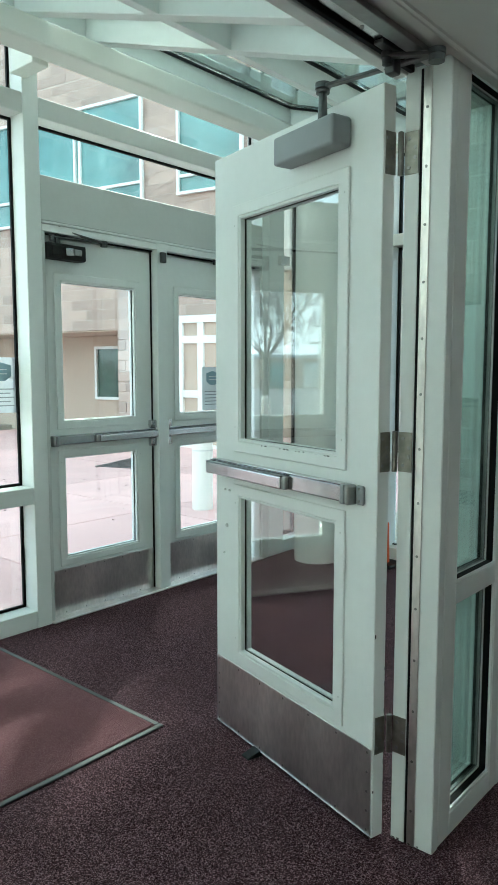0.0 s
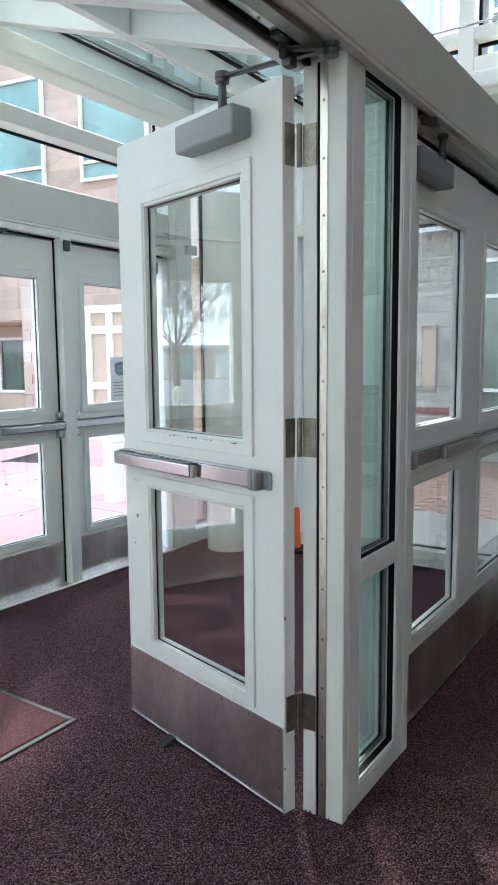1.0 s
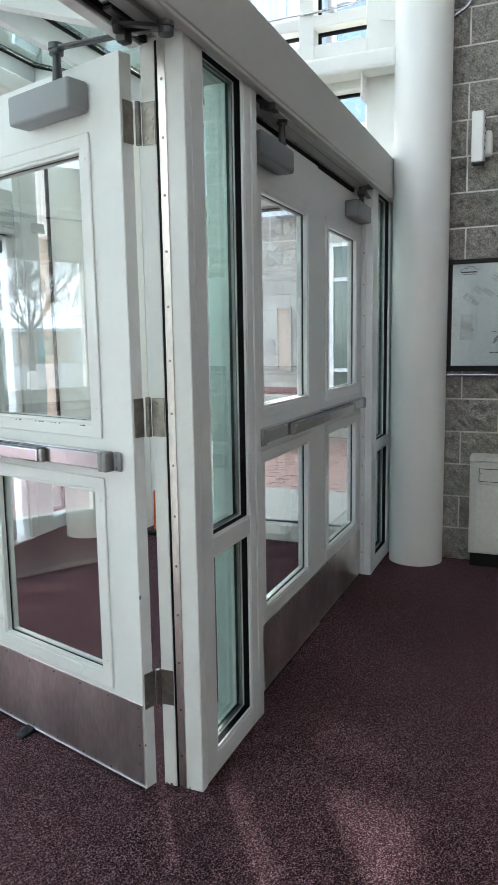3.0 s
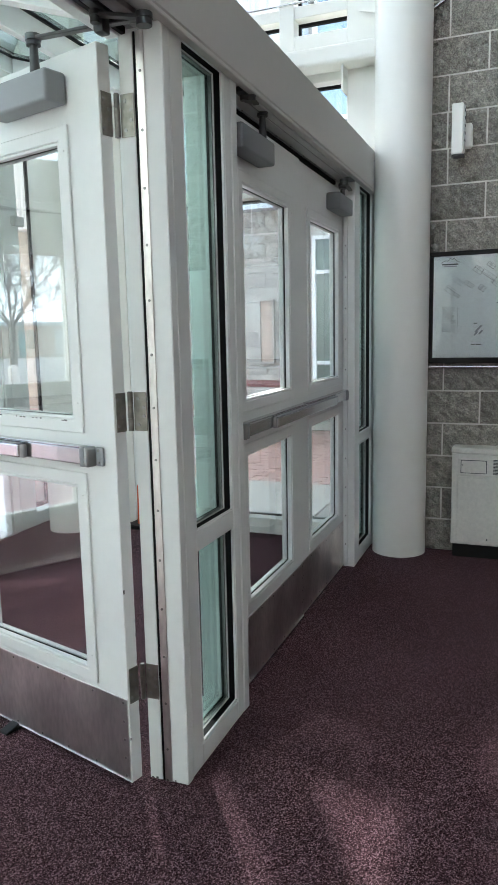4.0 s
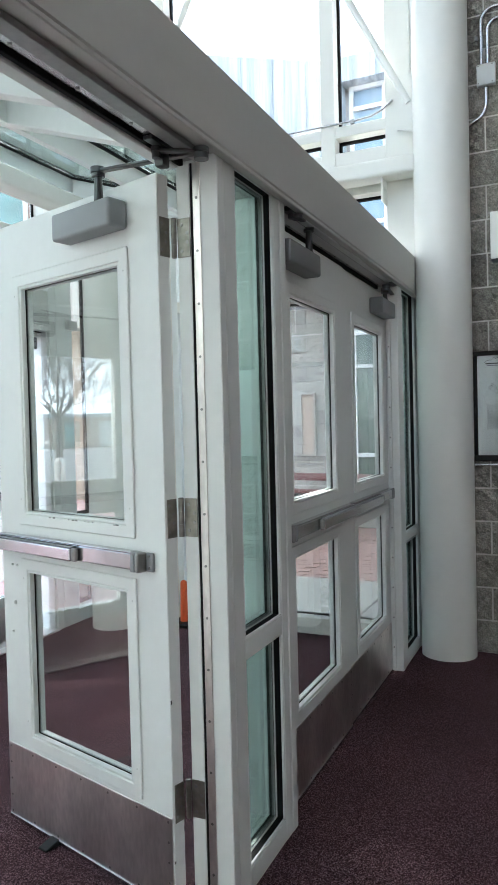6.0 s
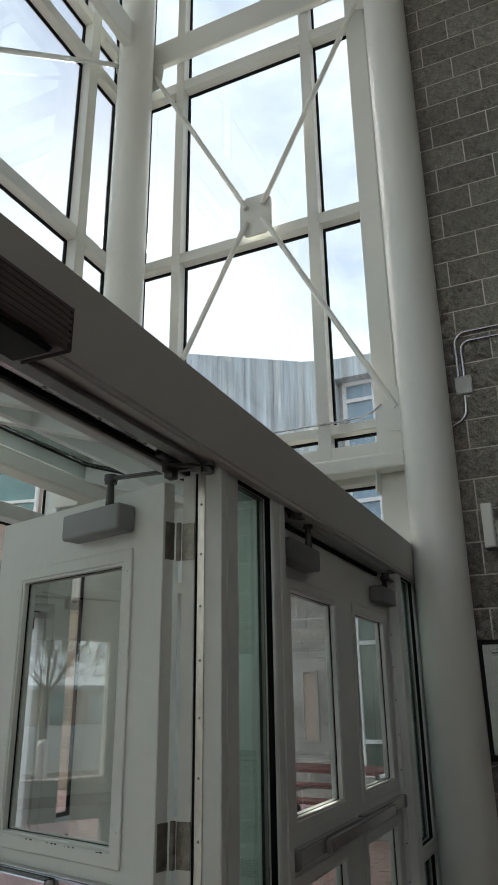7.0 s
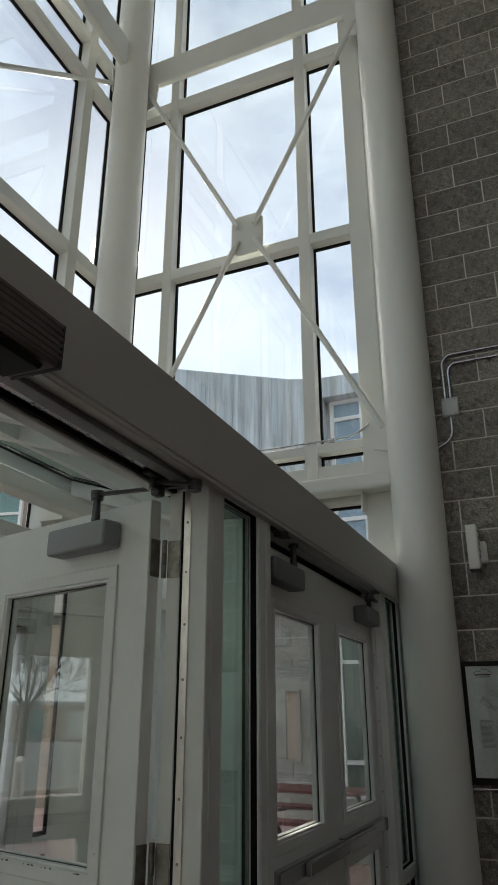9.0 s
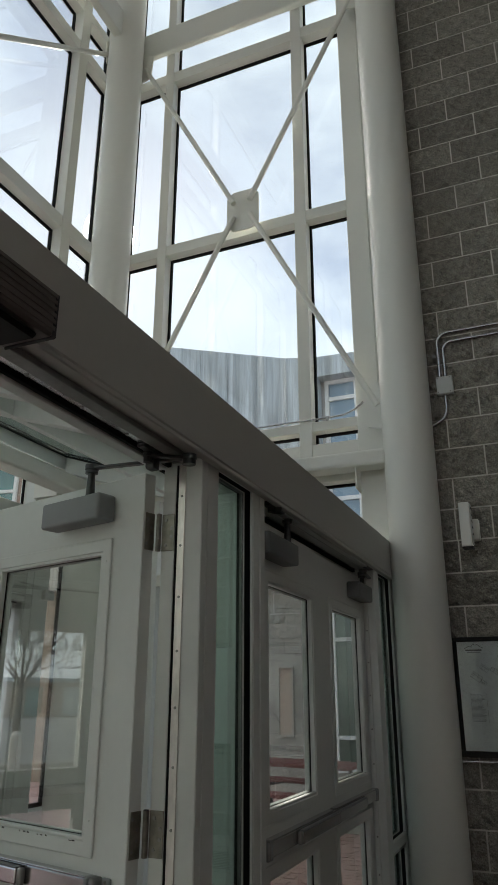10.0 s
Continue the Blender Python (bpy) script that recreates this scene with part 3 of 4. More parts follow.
for a, b in zip(RAFTERS[:-1], RAFTERS[1:]):
    part("purlin", bevelled(sloped(a + 0.075, b, 1.22, 1.30, 0.0, 0.125), 0.003), PAINT, roof)
    for y0, y1 in ((0.172, 1.22), (1.30, 2.20)):
        part("gasket", sloped(a + 0.075, b, y1 - 0.022, y1, 0.112, 0.126), GASKET, roof)
        part("gasket", sloped(a + 0.075, a + 0.093, y0, y1 - 0.022, 0.112, 0.126), GASKET, roof)
        part("gasket", sloped(b - 0.018, b, y0, y1 - 0.022, 0.112, 0.126), GASKET, roof)
part("purlin", bevelled(sloped(2.235, 2.52, 1.22, 1.30, 0.0, 0.125), 0.003), PAINT, roof)
for y0, y1 in ((0.172, 1.26), (1.264, 2.21)):
    ob = part("pane", sloped(-2.2, 2.52, y0, y1, 0.128, 0.138), ROOF_GLASS, roof)
    ob.visible_shadow = False
part("edge_trim", bevelled(sloped(-2.2, 2.52, 2.205, 2.26, 0.02, 0.145), 0.003), PAINT, roof)


# ---- doors ----
W, T, H0, H1 = 0.870, 0.045, 0.012, 2.142


def lever(points, width, thick, bm):
    """Flat bars joined at pivots, through points of one plane."""
    for a, b in zip(points[:-1], points[1:]):
        a, b = Vector(a), Vector(b)
        d = (b - a).normalized()
        s = d.cross(Vector((0, 0, 1))).normalized() * width / 2
        u = s.cross(d).normalized() * thick / 2
        vs = [bm.verts.new(p + i * s + j * u) for p in (a, b) for i, j in ((-1, -1), (1, -1), (1, 1), (-1, 1))]
        for q in ((0, 1, 2, 3), (7, 6, 5, 4), (0, 4, 5, 1), (1, 5, 6, 2), (2, 6, 7, 3), (3, 7, 4, 0)):
            bm.faces.new([vs[i] for i in q])
    return bm


def door(name, label, m, hinge, arm=None, group="", closer_paint=None, latch=0.0, closer=(0.125, 0.405), closer_drop=0.004, pane_glass=None, spindle=0.085, rise=0.066):
    """A glazed steel door: its bar side at y = 0, hinged at x = W ("right") or x = 0 ("left"). arm: the joints of the closer's arm, in the door's axes."""
    d = empty(name, label, "door", m, kind="structure", group=group)
    X = (lambda u: W - u) if hinge == "right" else (lambda u: u)          # u: from the hinge edge

    def bx(u0, u1, y0, y1, z0, z1):
        return (min(X(u0), X(u1)), y0, z0), (max(X(u0), X(u1)), y1, z1)

    pane_glass = pane_glass or DOOR_GLASS
    us = sorted((0.0, W, X(0.168), X(0.704)))
    leaf = pierced(us, [H0, 0.343, 0.932, 1.130, 1.917, H1], {(1, 1), (1, 3)}, 0.0, T)
    part("leaf", bevelled(leaf, 0.0025), PAINT, d)
    for z0, z1 in ((0.343, 0.932), (1.130, 1.917)):
        a, b = sorted((X(0.168), X(0.704)))
        for y0, y1 in ((-0.007, 0.0), (T, T + 0.007)):
            part("lite_trim", ring(a - 0.040, b + 0.040, z0 - 0.040, z1 + 0.040, 0.040, y0, y1, 0.003), PAINT, d)
        part("glazing_bead", ring(a, b, z0, z1, 0.0095, -0.004, 0.0160, 0.002), PAINT, d)
        part("gasket", ring(a, b, z0, z1, 0.0100, 0.0163, 0.0192), GASKET, d)
        pane("pane", (a + 0.003, 0.0195, z0 + 0.003), (b - 0.003, 0.0255, z1 - 0.003), pane_glass, d)
        part("outer_bead", ring(a, b, z0, z1, 0.012, 0.026, 0.046, 0.001), PAINT, d)
        for u in (a - 0.022, b + 0.022):
            for z in (z0 + 0.05, z1 - 0.03):
                part("screw", cylinder((u, -0.0082, z), (u, -0.0068, z), 0.0024, 0.003, 8), PAINT_GREY, d)
    kick = part("kick_plate", boxes(bx(0.004, W - 0.004, -0.0025, -0.0002, H0 + 0.006, 0.286), bevel=0.0006), STEEL, d, "brushed steel kick plate with scuffs")
    for k in range(7):
        for z in (0.032, 0.272):
            u = 0.02 + k * (W - 0.04) / 6
            part("screw", cylinder((u, -0.0040, z), (u, -0.0024, z), 0.0032, 0.004, 8), SCREW, kick)
    for u in (0.02, W - 0.02):
        for z in (0.092, 0.152, 0.212):
            part("screw", cylinder((u, -0.0040, z), (u, -0.0024, z), 0.0032, 0.004, 8), SCREW, kick)
    part("bottom_sweep", boxes(bx(0.006, W - 0.006, -0.006, -0.0026, H0 - 0.004, H0 + 0.008)), BAR_STEEL, d, "bright metal bottom sweep")
    # exit bar
    bar = part("exit_bar", boxes(bx(0.085, W - 0.006, -0.036, -0.001, 1.004, 1.052), bevel=0.003), BAR_STEEL, d, "satin metal push bar")
    part("touch_pad", boxes(bx(0.385, W - 0.012, -0.056, -0.0365, 1.003, 1.045), bevel=0.005, segments=2), BAR_STEEL, bar)
    part("top_strip", boxes(bx(0.115, W - 0.03, -0.034, -0.006, 1.0525, 1.0575), bevel=0.002, segments=2), BAR_STEEL, bar)
    part("pad_lip", boxes(bx(0.387, W - 0.013, -0.0555, -0.0372, 1.0452, 1.0490), bevel=0.0015), CLOSER_PAINT, bar)
    part("pad_groove", boxes(bx(0.36, W - 0.02, -0.0372, -0.0362, 1.0485, 1.0515)), BLACK_PLASTIC, bar)
    part("pad_end", boxes(bx(0.362, 0.3845, -0.054, -0.0365, 1.003, 1.047), bevel=0.007, segments=3), TRACK_METAL, bar, "darker end of the push pad", True)
    part("end_band", boxes(bx(0.098, 0.116, -0.040, -0.0008, 0.998, 1.056), bevel=0.004, segments=2), CLOSER_PAINT, bar)
    part("end_cap", boxes(bx(0.078, 0.0975, -0.041, -0.0005, 0.997, 1.057), bevel=0.009, segments=4), TRACK_METAL, bar, "dull metal rounded end cap", True)
    part("cap_plate", boxes(bx(0.046, 0.0775, -0.012, -0.0005, 0.999, 1.056), bevel=0.006, segments=3), CLOSER_PAINT, bar, "", True)
    for z in (1.010, 1.046):
        part("screw", cylinder((X(0.061), -0.0140, z), (X(0.061), -0.0118, z), 0.004, 0.0045, 8), SCREW, bar)
    if latch:
        part("latch_case", boxes(bx(W - 0.075, W - 0.010, -0.040, -0.0005, 0.945, 1.0025), bevel=0.010, segments=3), BAR_STEEL, bar, "", True)
        part("latch_case", boxes(bx(W - 0.075, W - 0.010, -0.040, -0.0005, 1.0590, 1.110), bevel=0.010, segments=3), BAR_STEEL, bar, "", True)
    # closer and its arm
    if arm is not None:
        body = part("closer", boxes(bx(closer[0], closer[1], -0.074, -0.0008, 2.009 - closer_drop, 2.093 - closer_drop), bevel=0.010, segments=4), closer_paint or CLOSER_PAINT, d, "silver grey door closer", True)
        if closer_paint is BLACK_PLASTIC:
            for k, (a, b) in enumerate(((0.02, 0.10), (0.11, 0.16), (0.165, 0.215))):
                part("valve_cover", boxes(bx(closer[0] + a, closer[0] + b, -0.084, -0.0742, 2.024 - closer_drop + 0.006 * k, 2.078 - closer_drop - 0.004 * k), bevel=0.006, segments=2), (BLACK_PLASTIC, BAR_STEEL, TRACK_METAL)[k], body)
        s = Vector((X(closer[0] + spindle), -0.038, 2.106))
        post_bm = cylinder(s - Vector((0, 0, 0.028)), s + Vector((0, 0, rise)), 0.0155, 0.011, 20)
        cylinder(s + Vector((0, 0, rise - 0.004)), s + Vector((0, 0, rise + 0.006)), 0.020, sides=20, bm=post_bm)
        cylinder(s + Vector((0, 0, rise + 0.008)), s + Vector((0, 0, rise + 0.024)), 0.022, sides=20, bm=post_bm)
        part("spindle", post_bm, ARM_METAL, body, smooth=True)
        chain = [s + Vector((0, 0, rise + 0.014))] + [Vector(p) for p in arm]
        for p, q in zip(chain[:-1], chain[1:]):
            part("arm", bevelled(lever([p, q], 0.022, 0.009, bmesh.new()), 0.002), ARM_METAL, body, "dark steel closer arm")
        for q, r in zip(chain[1:], (0.022, 0.014)):
            joint = cylinder(q - Vector((0, 0, 0.020)), q - Vector((0, 0, 0.004)), r - 0.002, sides=20)
            cylinder(q - Vector((0, 0, 0.003)), q + Vector((0, 0, 0.010)), r, sides=20, bm=joint)
            part("arm_joint", joint, ARM_METAL, body, smooth=True)
    # hinges on the edge of the leaf
    for z in (0.270, 1.100, 1.908):
        h = part("hinge", boxes(bx(-0.0025, -0.0002, 0.007, T - 0.001, z, z + 0.112), bevel=0.0006), HINGE_METAL, d, "worn nickel hinge leaf")
        for j in (0.018, 0.043, 0.069, 0.094):
            y = 0.014 if j in (0.018, 0.094) else 0.030
            part("screw", cylinder((X(-0.0040), y, z + j), (X(-0.0022), y, z + j), 0.0045, 0.005, 8), SCREW, h)
    return d


OPEN_TURN = math.degrees(math.atan2(-0.96421, -0.26516))
FREE = (0.166, 1.0)
od = pose(FREE[0], FREE[1], 0, 0, 0, OPEN_TURN)
arm_world = Vector((-0.100, -0.004, 2.157))
open_door = door("door_1", "white steel glazed door held open into the vestibule", od, "right", arm=[od.inverted() @ arm_world, od.inverted() @ Vector((-0.160, 0.100, 2.159))])
# closers of the closed pair are coloured as if in shade
door("door_2", "closed white steel glazed door beside the sidelight", pose(0.508, 0.060, -0.008), "left", arm=[(0.120, -0.062, 2.186), (0.100, -0.046, 2.186)], group="inner door pair", closer=(0.02, 0.340), closer_drop=0.014, spindle=0.285, pane_glass=PAIR_GLASS, closer_paint=SHADED_CLOSER)
door("door_3", "closed white steel glazed door near the round column", pose(1.380, 0.069, -0.010), "right", arm=[(0.56, -0.070, 2.142), (0.835, -0.040, 2.142)], group="inner door pair", closer_drop=0.014, pane_glass=PAIR_GLASS, rise=0.022, closer_paint=SHADED_CLOSER)
for i, (x, hg) in enumerate(((0.352, "left"), (1.230, "right"), (-1.090, "right"), (-1.985, "left"))):
    door("door_%d" % (i + 4), "closed white steel outer door with panic bar", pose(x, OY + 0.062, -0.010) @ Matrix.Diagonal((0.98, 1, 0.98, 1)), hg, arm=[(0.42 if hg == "left" else 0.45, -0.075, 2.140), (0.10 if hg == "left" else 0.77, -0.04, 2.140)], group="outer doors", closer_paint=BLACK_PLASTIC, latch=1, closer=(0.05, 0.30), closer_drop=-0.012, pane_glass=CLEAR_GLASS)

part("arm_bracket", boxes(((-0.215, 0.078, 2.1690), (-0.105, 0.1055, 2.1800)), bevel=0.002), ARM_METAL, inner, "dark steel arm shoe")
part("arm_stop", boxes(((-0.145, 0.088, 2.125), (-0.108, 0.118, 2.1685)), bevel=0.006, segments=2), ARM_METAL, inner, "dark steel stop block", True)
member("latch_box", (2.335, OY - 0.038, 2.140), (2.440, OY - 0.0005, 2.205), outer, PAINT_GREY, 0.004, "small grey box on the outer post")
part("arm_bracket", boxes(((0.56, -0.0015, 2.1740), (0.70, 0.0285, 2.1910)), bevel=0.002), ARM_METAL, inner, "dark steel arm shoe")
part("arm_bracket", boxes(((2.06, -0.0015, 2.1740), (2.185, 0.0285, 2.1910)), bevel=0.002), ARM_METAL, inner, "dark steel arm shoe")
# knuckles and frame leaves of the open door's hinges
for z in (0.270, 1.100, 1.908):
    h = part("frame_hinge", boxes(((-0.0058, 0.0890, z), (-0.0036, 0.1310, z + 0.112)), bevel=0.0006), HINGE_METAL, inner, "worn nickel butt hinge")
    k = cylinder((-0.0125, 0.1385, z), (-0.0125, 0.1385, z + 0.036), 0.0080, sides=14)
    cylinder((-0.0125, 0.1385, z + 0.037), (-0.0125, 0.1385, z + 0.075), 0.0080, sides=14, bm=k)
    cylinder((-0.0125, 0.1385, z + 0.076), (-0.0125, 0.1385, z + 0.112), 0.0080, sides=14, bm=k)
    part("knuckle", k, HINGE_METAL, h, smooth=True)
    # dark tip added so the knuckle's top does not glint
    part("pin_tip", cylinder((-0.0125, 0.1385, z + 0.1122), (-0.0125, 0.1385, z + 0.1142), 0.0082, 0.006, sides=14), DARK_GREY, h, "dark tip added to hide the cap's glint", True)
    for j in (0.018, 0.043, 0.069, 0.094):
        y = 0.099 if j in (0.043, 0.069) else 0.117
        part("screw", cylinder((-0.0076, y, z + j), (-0.0056, y, z + j), 0.005, 0.0055, 8), SCREW, h)

# small bolts and worn paint on the open door
for u, z, r in ((0.078, 0.807, 0.008), (0.067, 0.942, 0.005), (0.097, 0.942, 0.005), (0.060, 0.700, 0.004)):
    part("bolt", cylinder((u, -0.006, z), (u, 0.0005, z), r * 0.7, r, 14), PAINT_GREY, open_door, smooth=True)
chip_rng = random.Random(2)
for k in range(11):
    u = 0.30 + 0.36 * chip_rng.random()
    w = chip_rng.uniform(0.003, 0.012)
    part("paint_chip", boxes(((u, -0.0078, 1.1245), (u + w, -0.0069, 1.1245 + chip_rng.uniform(0.002, 0.005)))), DARK_GREY, open_door)

for k in range(9):
    z, h = chip_rng.uniform(0.02, 0.62), chip_rng.uniform(0.004, 0.016)
    y = chip_rng.choice((0.0012, T - 0.004))
    part("paint_chip", boxes(((W - 0.0004, y, z), (W + 0.0007, y + chip_rng.uniform(0.002, 0.0045), z + h))), DARK_GREY, open_door)
for k in range(5):
    y = chip_rng.uniform(0.006, 0.125)
    part("scuff", boxes(((-0.0046 if y > 0.05 else -0.0006, y, 0.004), (0.0004, y + chip_rng.uniform(0.003, 0.009), 0.005 + chip_rng.uniform(0.0, 0.005)))), DARK_GREY, inner)


# ---- things in the lobby and vestibule ----
# walk-off mat on the vestibule floor
mat_top = empty("floor_mat", "dusty red entrance mat with dark rubber border", "mat")
part("mat_face", boxes(((-1.55, 1.160, 0.001), (-0.020, 2.310, 0.012)), bevel=0.004), MAT_FIBRE, mat_top)
part("border", bevelled(boxes(((-1.575, 1.135, 0.0005), (0.005, 1.159, 0.008)), ((-1.575, 2.311, 0.0005), (0.005, 2.335, 0.008)),
                              ((-0.019, 1.159, 0.0005), (0.005, 2.311, 0.008)), ((-1.575, 1.159, 0.0005), (-1.551, 2.311, 0.008))), 0.003),
     DARK_GREY, mat_top, "dark grey rubber border")

# wedge under the open door
wm = bmesh.new()
prof = [(0, 0), (0.070, 0), (0.070, 0.007), (0.010, 0.024), (0, 0.024)]
vs = [wm.verts.new((x, 0, z)) for x, z in prof]
f = wm.faces.new(vs)
r = bmesh.ops.extrude_face_region(wm, geom=[f])
bmesh.ops.translate(wm, vec=(0, 0.045, 0), verts=[v for v in r["geom"] if isinstance(v, bmesh.types.BMVert)])
bmesh.ops.recalc_face_normals(wm, faces=wm.faces)
bevelled(wm, 0.003)
wedge = part("door_wedge", wm, BLACK_PLASTIC)
wedge.matrix_world = pose(0.110, 0.748, 0.0005, 0, 0, 165)
tagged(wedge, "small black rubber wedge under the open door", "door stop")

# cabinet heater along the block wall
heater = empty("cabinet_heater", "beige enamelled cabinet heater on a black base", "heater")
HX, HY0, HY1 = 2.560, -1.62, -0.505
part("cabinet", boxes(((HX + 0.006, HY0, 0.085), (2.694, HY1, 0.640)), bevel=0.004), HEATER_PAINT, heater)
part("top", boxes(((HX - 0.004, HY0 - 0.004, 0.642), (2.694, HY1 + 0.004, 0.676)), bevel=0.006), HEATER_PAINT, heater)
part("base", boxes(((HX + 0.03, HY0 + 0.01, 0.0), (2.69, HY1 - 0.01, 0.084))), BLACK_PLASTIC, heater, "black recessed plinth")
part("front_panel", boxes(((HX - 0.002, HY0 + 0.02, 0.095), (HX + 0.0058, HY1 - 0.035, 0.505)), bevel=0.003), HEATER_PAINT, heater)
part("upper_panel", boxes(((HX - 0.001, HY0 + 0.02, 0.509), (HX + 0.0058, HY1 - 0.035, 0.615)), bevel=0.003), HEATER_PAINT, heater)
# dark plate behind the flap draws its gap as painted shade
part("flap_gap", boxes(((HX - 0.0024, HY1 - 0.199, 0.524), (HX - 0.0011, HY1 - 0.051, 0.604))), INK, heater)
flap = part("control_flap", boxes(((HX - 0.005, HY1 - 0.195, 0.528), (HX - 0.0026, HY1 - 0.055, 0.600)), bevel=0.001, segments=2), HEATER_PAINT, heater)
part("knob", cylinder((HX - 0.010, HY1 - 0.062, 0.575), (HX - 0.0052, HY1 - 0.062, 0.575), 0.004, sides=10), SCREW, flap)
for k in range(11):
    z = 0.522 + k * 0.0085
    part("louvre", boxes(((HX - 0.004, HY0 + 0.10, z), (HX - 0.0012, HY1 - 0.235, z + 0.0042))), DARK_GREY, heater)
part("screw", cylinder((HX - 0.005, HY1 - 0.21, 0.125), (HX - 0.0021, HY1 - 0.21, 0.125), 0.005, sides=8), INK, heater)

# framed campus map on the block wall
mapf = empty("framed_map", "black framed site map behind glass on the block wall", "picture")
PX, PY0, PY1, PZ0, PZ1 = 2.675, -1.46, -0.342, 1.170, 1.826
part("frame", boxes(((PX - 0.006, PY0, PZ1 - 0.026), (2.696, PY1, PZ1)), ((PX - 0.006, PY0, PZ0), (2.696, PY1, PZ0 + 0.034)),
                         ((PX - 0.006, PY1 - 0.022, PZ0 + 0.034), (2.696, PY1, PZ1 - 0.026)), ((PX - 0.006, PY0, PZ0 + 0.034), (2.696, PY0 + 0.022, PZ1 - 0.026)), bevel=0.003), BLACK_PLASTIC, mapf)
sheet = part("sheet", boxes(((PX + 0.004, PY0 + 0.022, PZ0 + 0.034), (2.695, PY1 - 0.022, PZ1 - 0.026))), MAP_PAPER, mapf)


def ink(name, y0, y1, z0, z1, mat, turn=0.0, parent=None):
    """A thin printed bar on the map sheet; y runs away from the frame's near edge."""
    bm = bmesh.new()
    add_box(bm, (-0.0004, -(y1 - y0) / 2, -(z1 - z0) / 2), (0.0004, (y1 - y0) / 2, (z1 - z0) / 2))
    bmesh.ops.rotate(bm, verts=bm.verts, cent=(0, 0, 0), matrix=Matrix.Rotation(turn, 3, "X"))
    bmesh.ops.translate(bm, verts=bm.verts, vec=(PX + 0.0034, PY1 - 0.022 - (y0 + y1) / 2, PZ0 + (z0 + z1) / 2))
    return part(name, bm, mat, parent or sheet)


rng = random.Random(5)
ridge = [(0.040, 0.588), (0.056, 0.598), (0.070, 0.604), (0.080, 0.600), (0.094, 0.618), (0.104, 0.610), (0.116, 0.614), (0.132, 0.600), (0.150, 0.592)]
for (a, b), (c, d) in zip(ridge[:-1], ridge[1:]):
    L = math.hypot(c - a, d - b)
    ink("mountain_line", (a + c) / 2 - L / 2, (a + c) / 2 + L / 2, (b + d) / 2 - 0.0012, (b + d) / 2 + 0.0012, INK, -math.atan2(d - b, c - a))
ink("caption_bar", 0.048, 0.140, 0.578, 0.585, INK)
ink("caption_bar", 0.056, 0.132, 0.567, 0.572, INK_GREY)
for k in range(24):
    ink("list_bar", 0.056, 0.110 + 0.024 * rng.random(), 0.190 + k * 0.0062, 0.1925 + k * 0.0062, INK_GREY)
for y in (0.053, 0.142):
    ink("list_rule", y, y + 0.0012, 0.184, 0.342, INK_GREY)
for y, z, w, h in ((0.097, 0.432, 0.060, 0.034), (0.145, 0.480, 0.050, 0.026), (0.205, 0.462, 0.056, 0.022), (0.254, 0.542, 0.052, 0.034), (0.314, 0.512, 0.088, 0.026),
                   (0.326, 0.566, 0.046, 0.024), (0.278, 0.438, 0.038, 0.030), (0.350, 0.462, 0.050, 0.020), (0.133, 0.402, 0.036, 0.016), (0.420, 0.480, 0.080, 0.030), (0.500, 0.520, 0.060, 0.040)):
    # one building of the plan: an outline with a few inner walls, turned a little
    tn = 0.62
    c, n = math.cos(tn), math.sin(tn)
    for du, dv, L, up in [(0, h / 2, w, 0), (0, -h / 2, w, 0), (-w / 2, 0, h, 1), (w / 2, 0, h, 1)] + [(rng.uniform(-0.4, 0.4) * w, 0, h, 1) for k in range(3)] + [(0, rng.uniform(-0.2, 0.2) * h, w, 0)]:
        cy, cz = y + du * c + dv * n, z - du * n + dv * c
        ink("plan_line", cy - L / 2, cy + L / 2, cz - 0.0009, cz + 0.0009, rng.choice((INK_GREY, INK_GREY, INK)), tn + (math.pi / 2 if up else 0))
for y, z in ((0.24, 0.19), (0.255, 0.205), (0.235, 0.172), (0.262, 0.178)):
    ink("inset_block", y, y + 0.03, z, z + 0.010, INK_GREY, rng.choice((0.7, -0.87)))
for y, z, L in ((0.222, 0.108, 0.022), (0.252, 0.108, 0.030), (0.235, 0.232, 0.02), (0.36, 0.348, 0.05)):
    ink("caption_bar", y, y + L, z, z + 0.005, INK)
pane("glazing", (PX - 0.001, PY0 + 0.022, PZ0 + 0.034), (PX + 0.0018, PY1 - 0.022, PZ1 - 0.026), CLEAR_GLASS, mapf)
part("ledge_rail", cylinder((PX - 0.004, PY1 + 0.0, 1.148), (PX - 0.004, PY0, 1.148), 0.008, sides=12), BAR_STEEL, mapf, "thin chrome rail under the frame", True)

# wall signal unit
sig = empty("wall_signal", "white wall mounted signal light on the block wall", "signal")
part("lens", boxes(((2.56, -0.525, 2.347), (2.636, -0.463, 2.617)), bevel=0.004), CREAM, sig)
part("grille", boxes(((2.568, -0.5315, 2.360), (2.63, -0.5255, 2.609)), bevel=0.002), PAINT_GREY, sig)
for k in range(5):
    part("slot", boxes(((2.583, -0.5335, 2.417 + k * 0.04), (2.615, -0.5317, 2.429 + k * 0.04))), INK, sig)
# dark sheet that makes the unit's bottom face dark
part("foot_plate", boxes(((2.564, -0.531, 2.337), (2.640, -0.466, 2.3465)), bevel=0.003), DARK_GREY, sig)
part("mount", boxes(((2.637, -0.567, 2.395), (2.704, -0.495, 2.527)), bevel=0.012, segments=2), CREAM, sig)

# conduits with junction box on the block wall
cond = empty("electrical_conduit", "two galvanised conduits bending down to a junction box", "conduit")
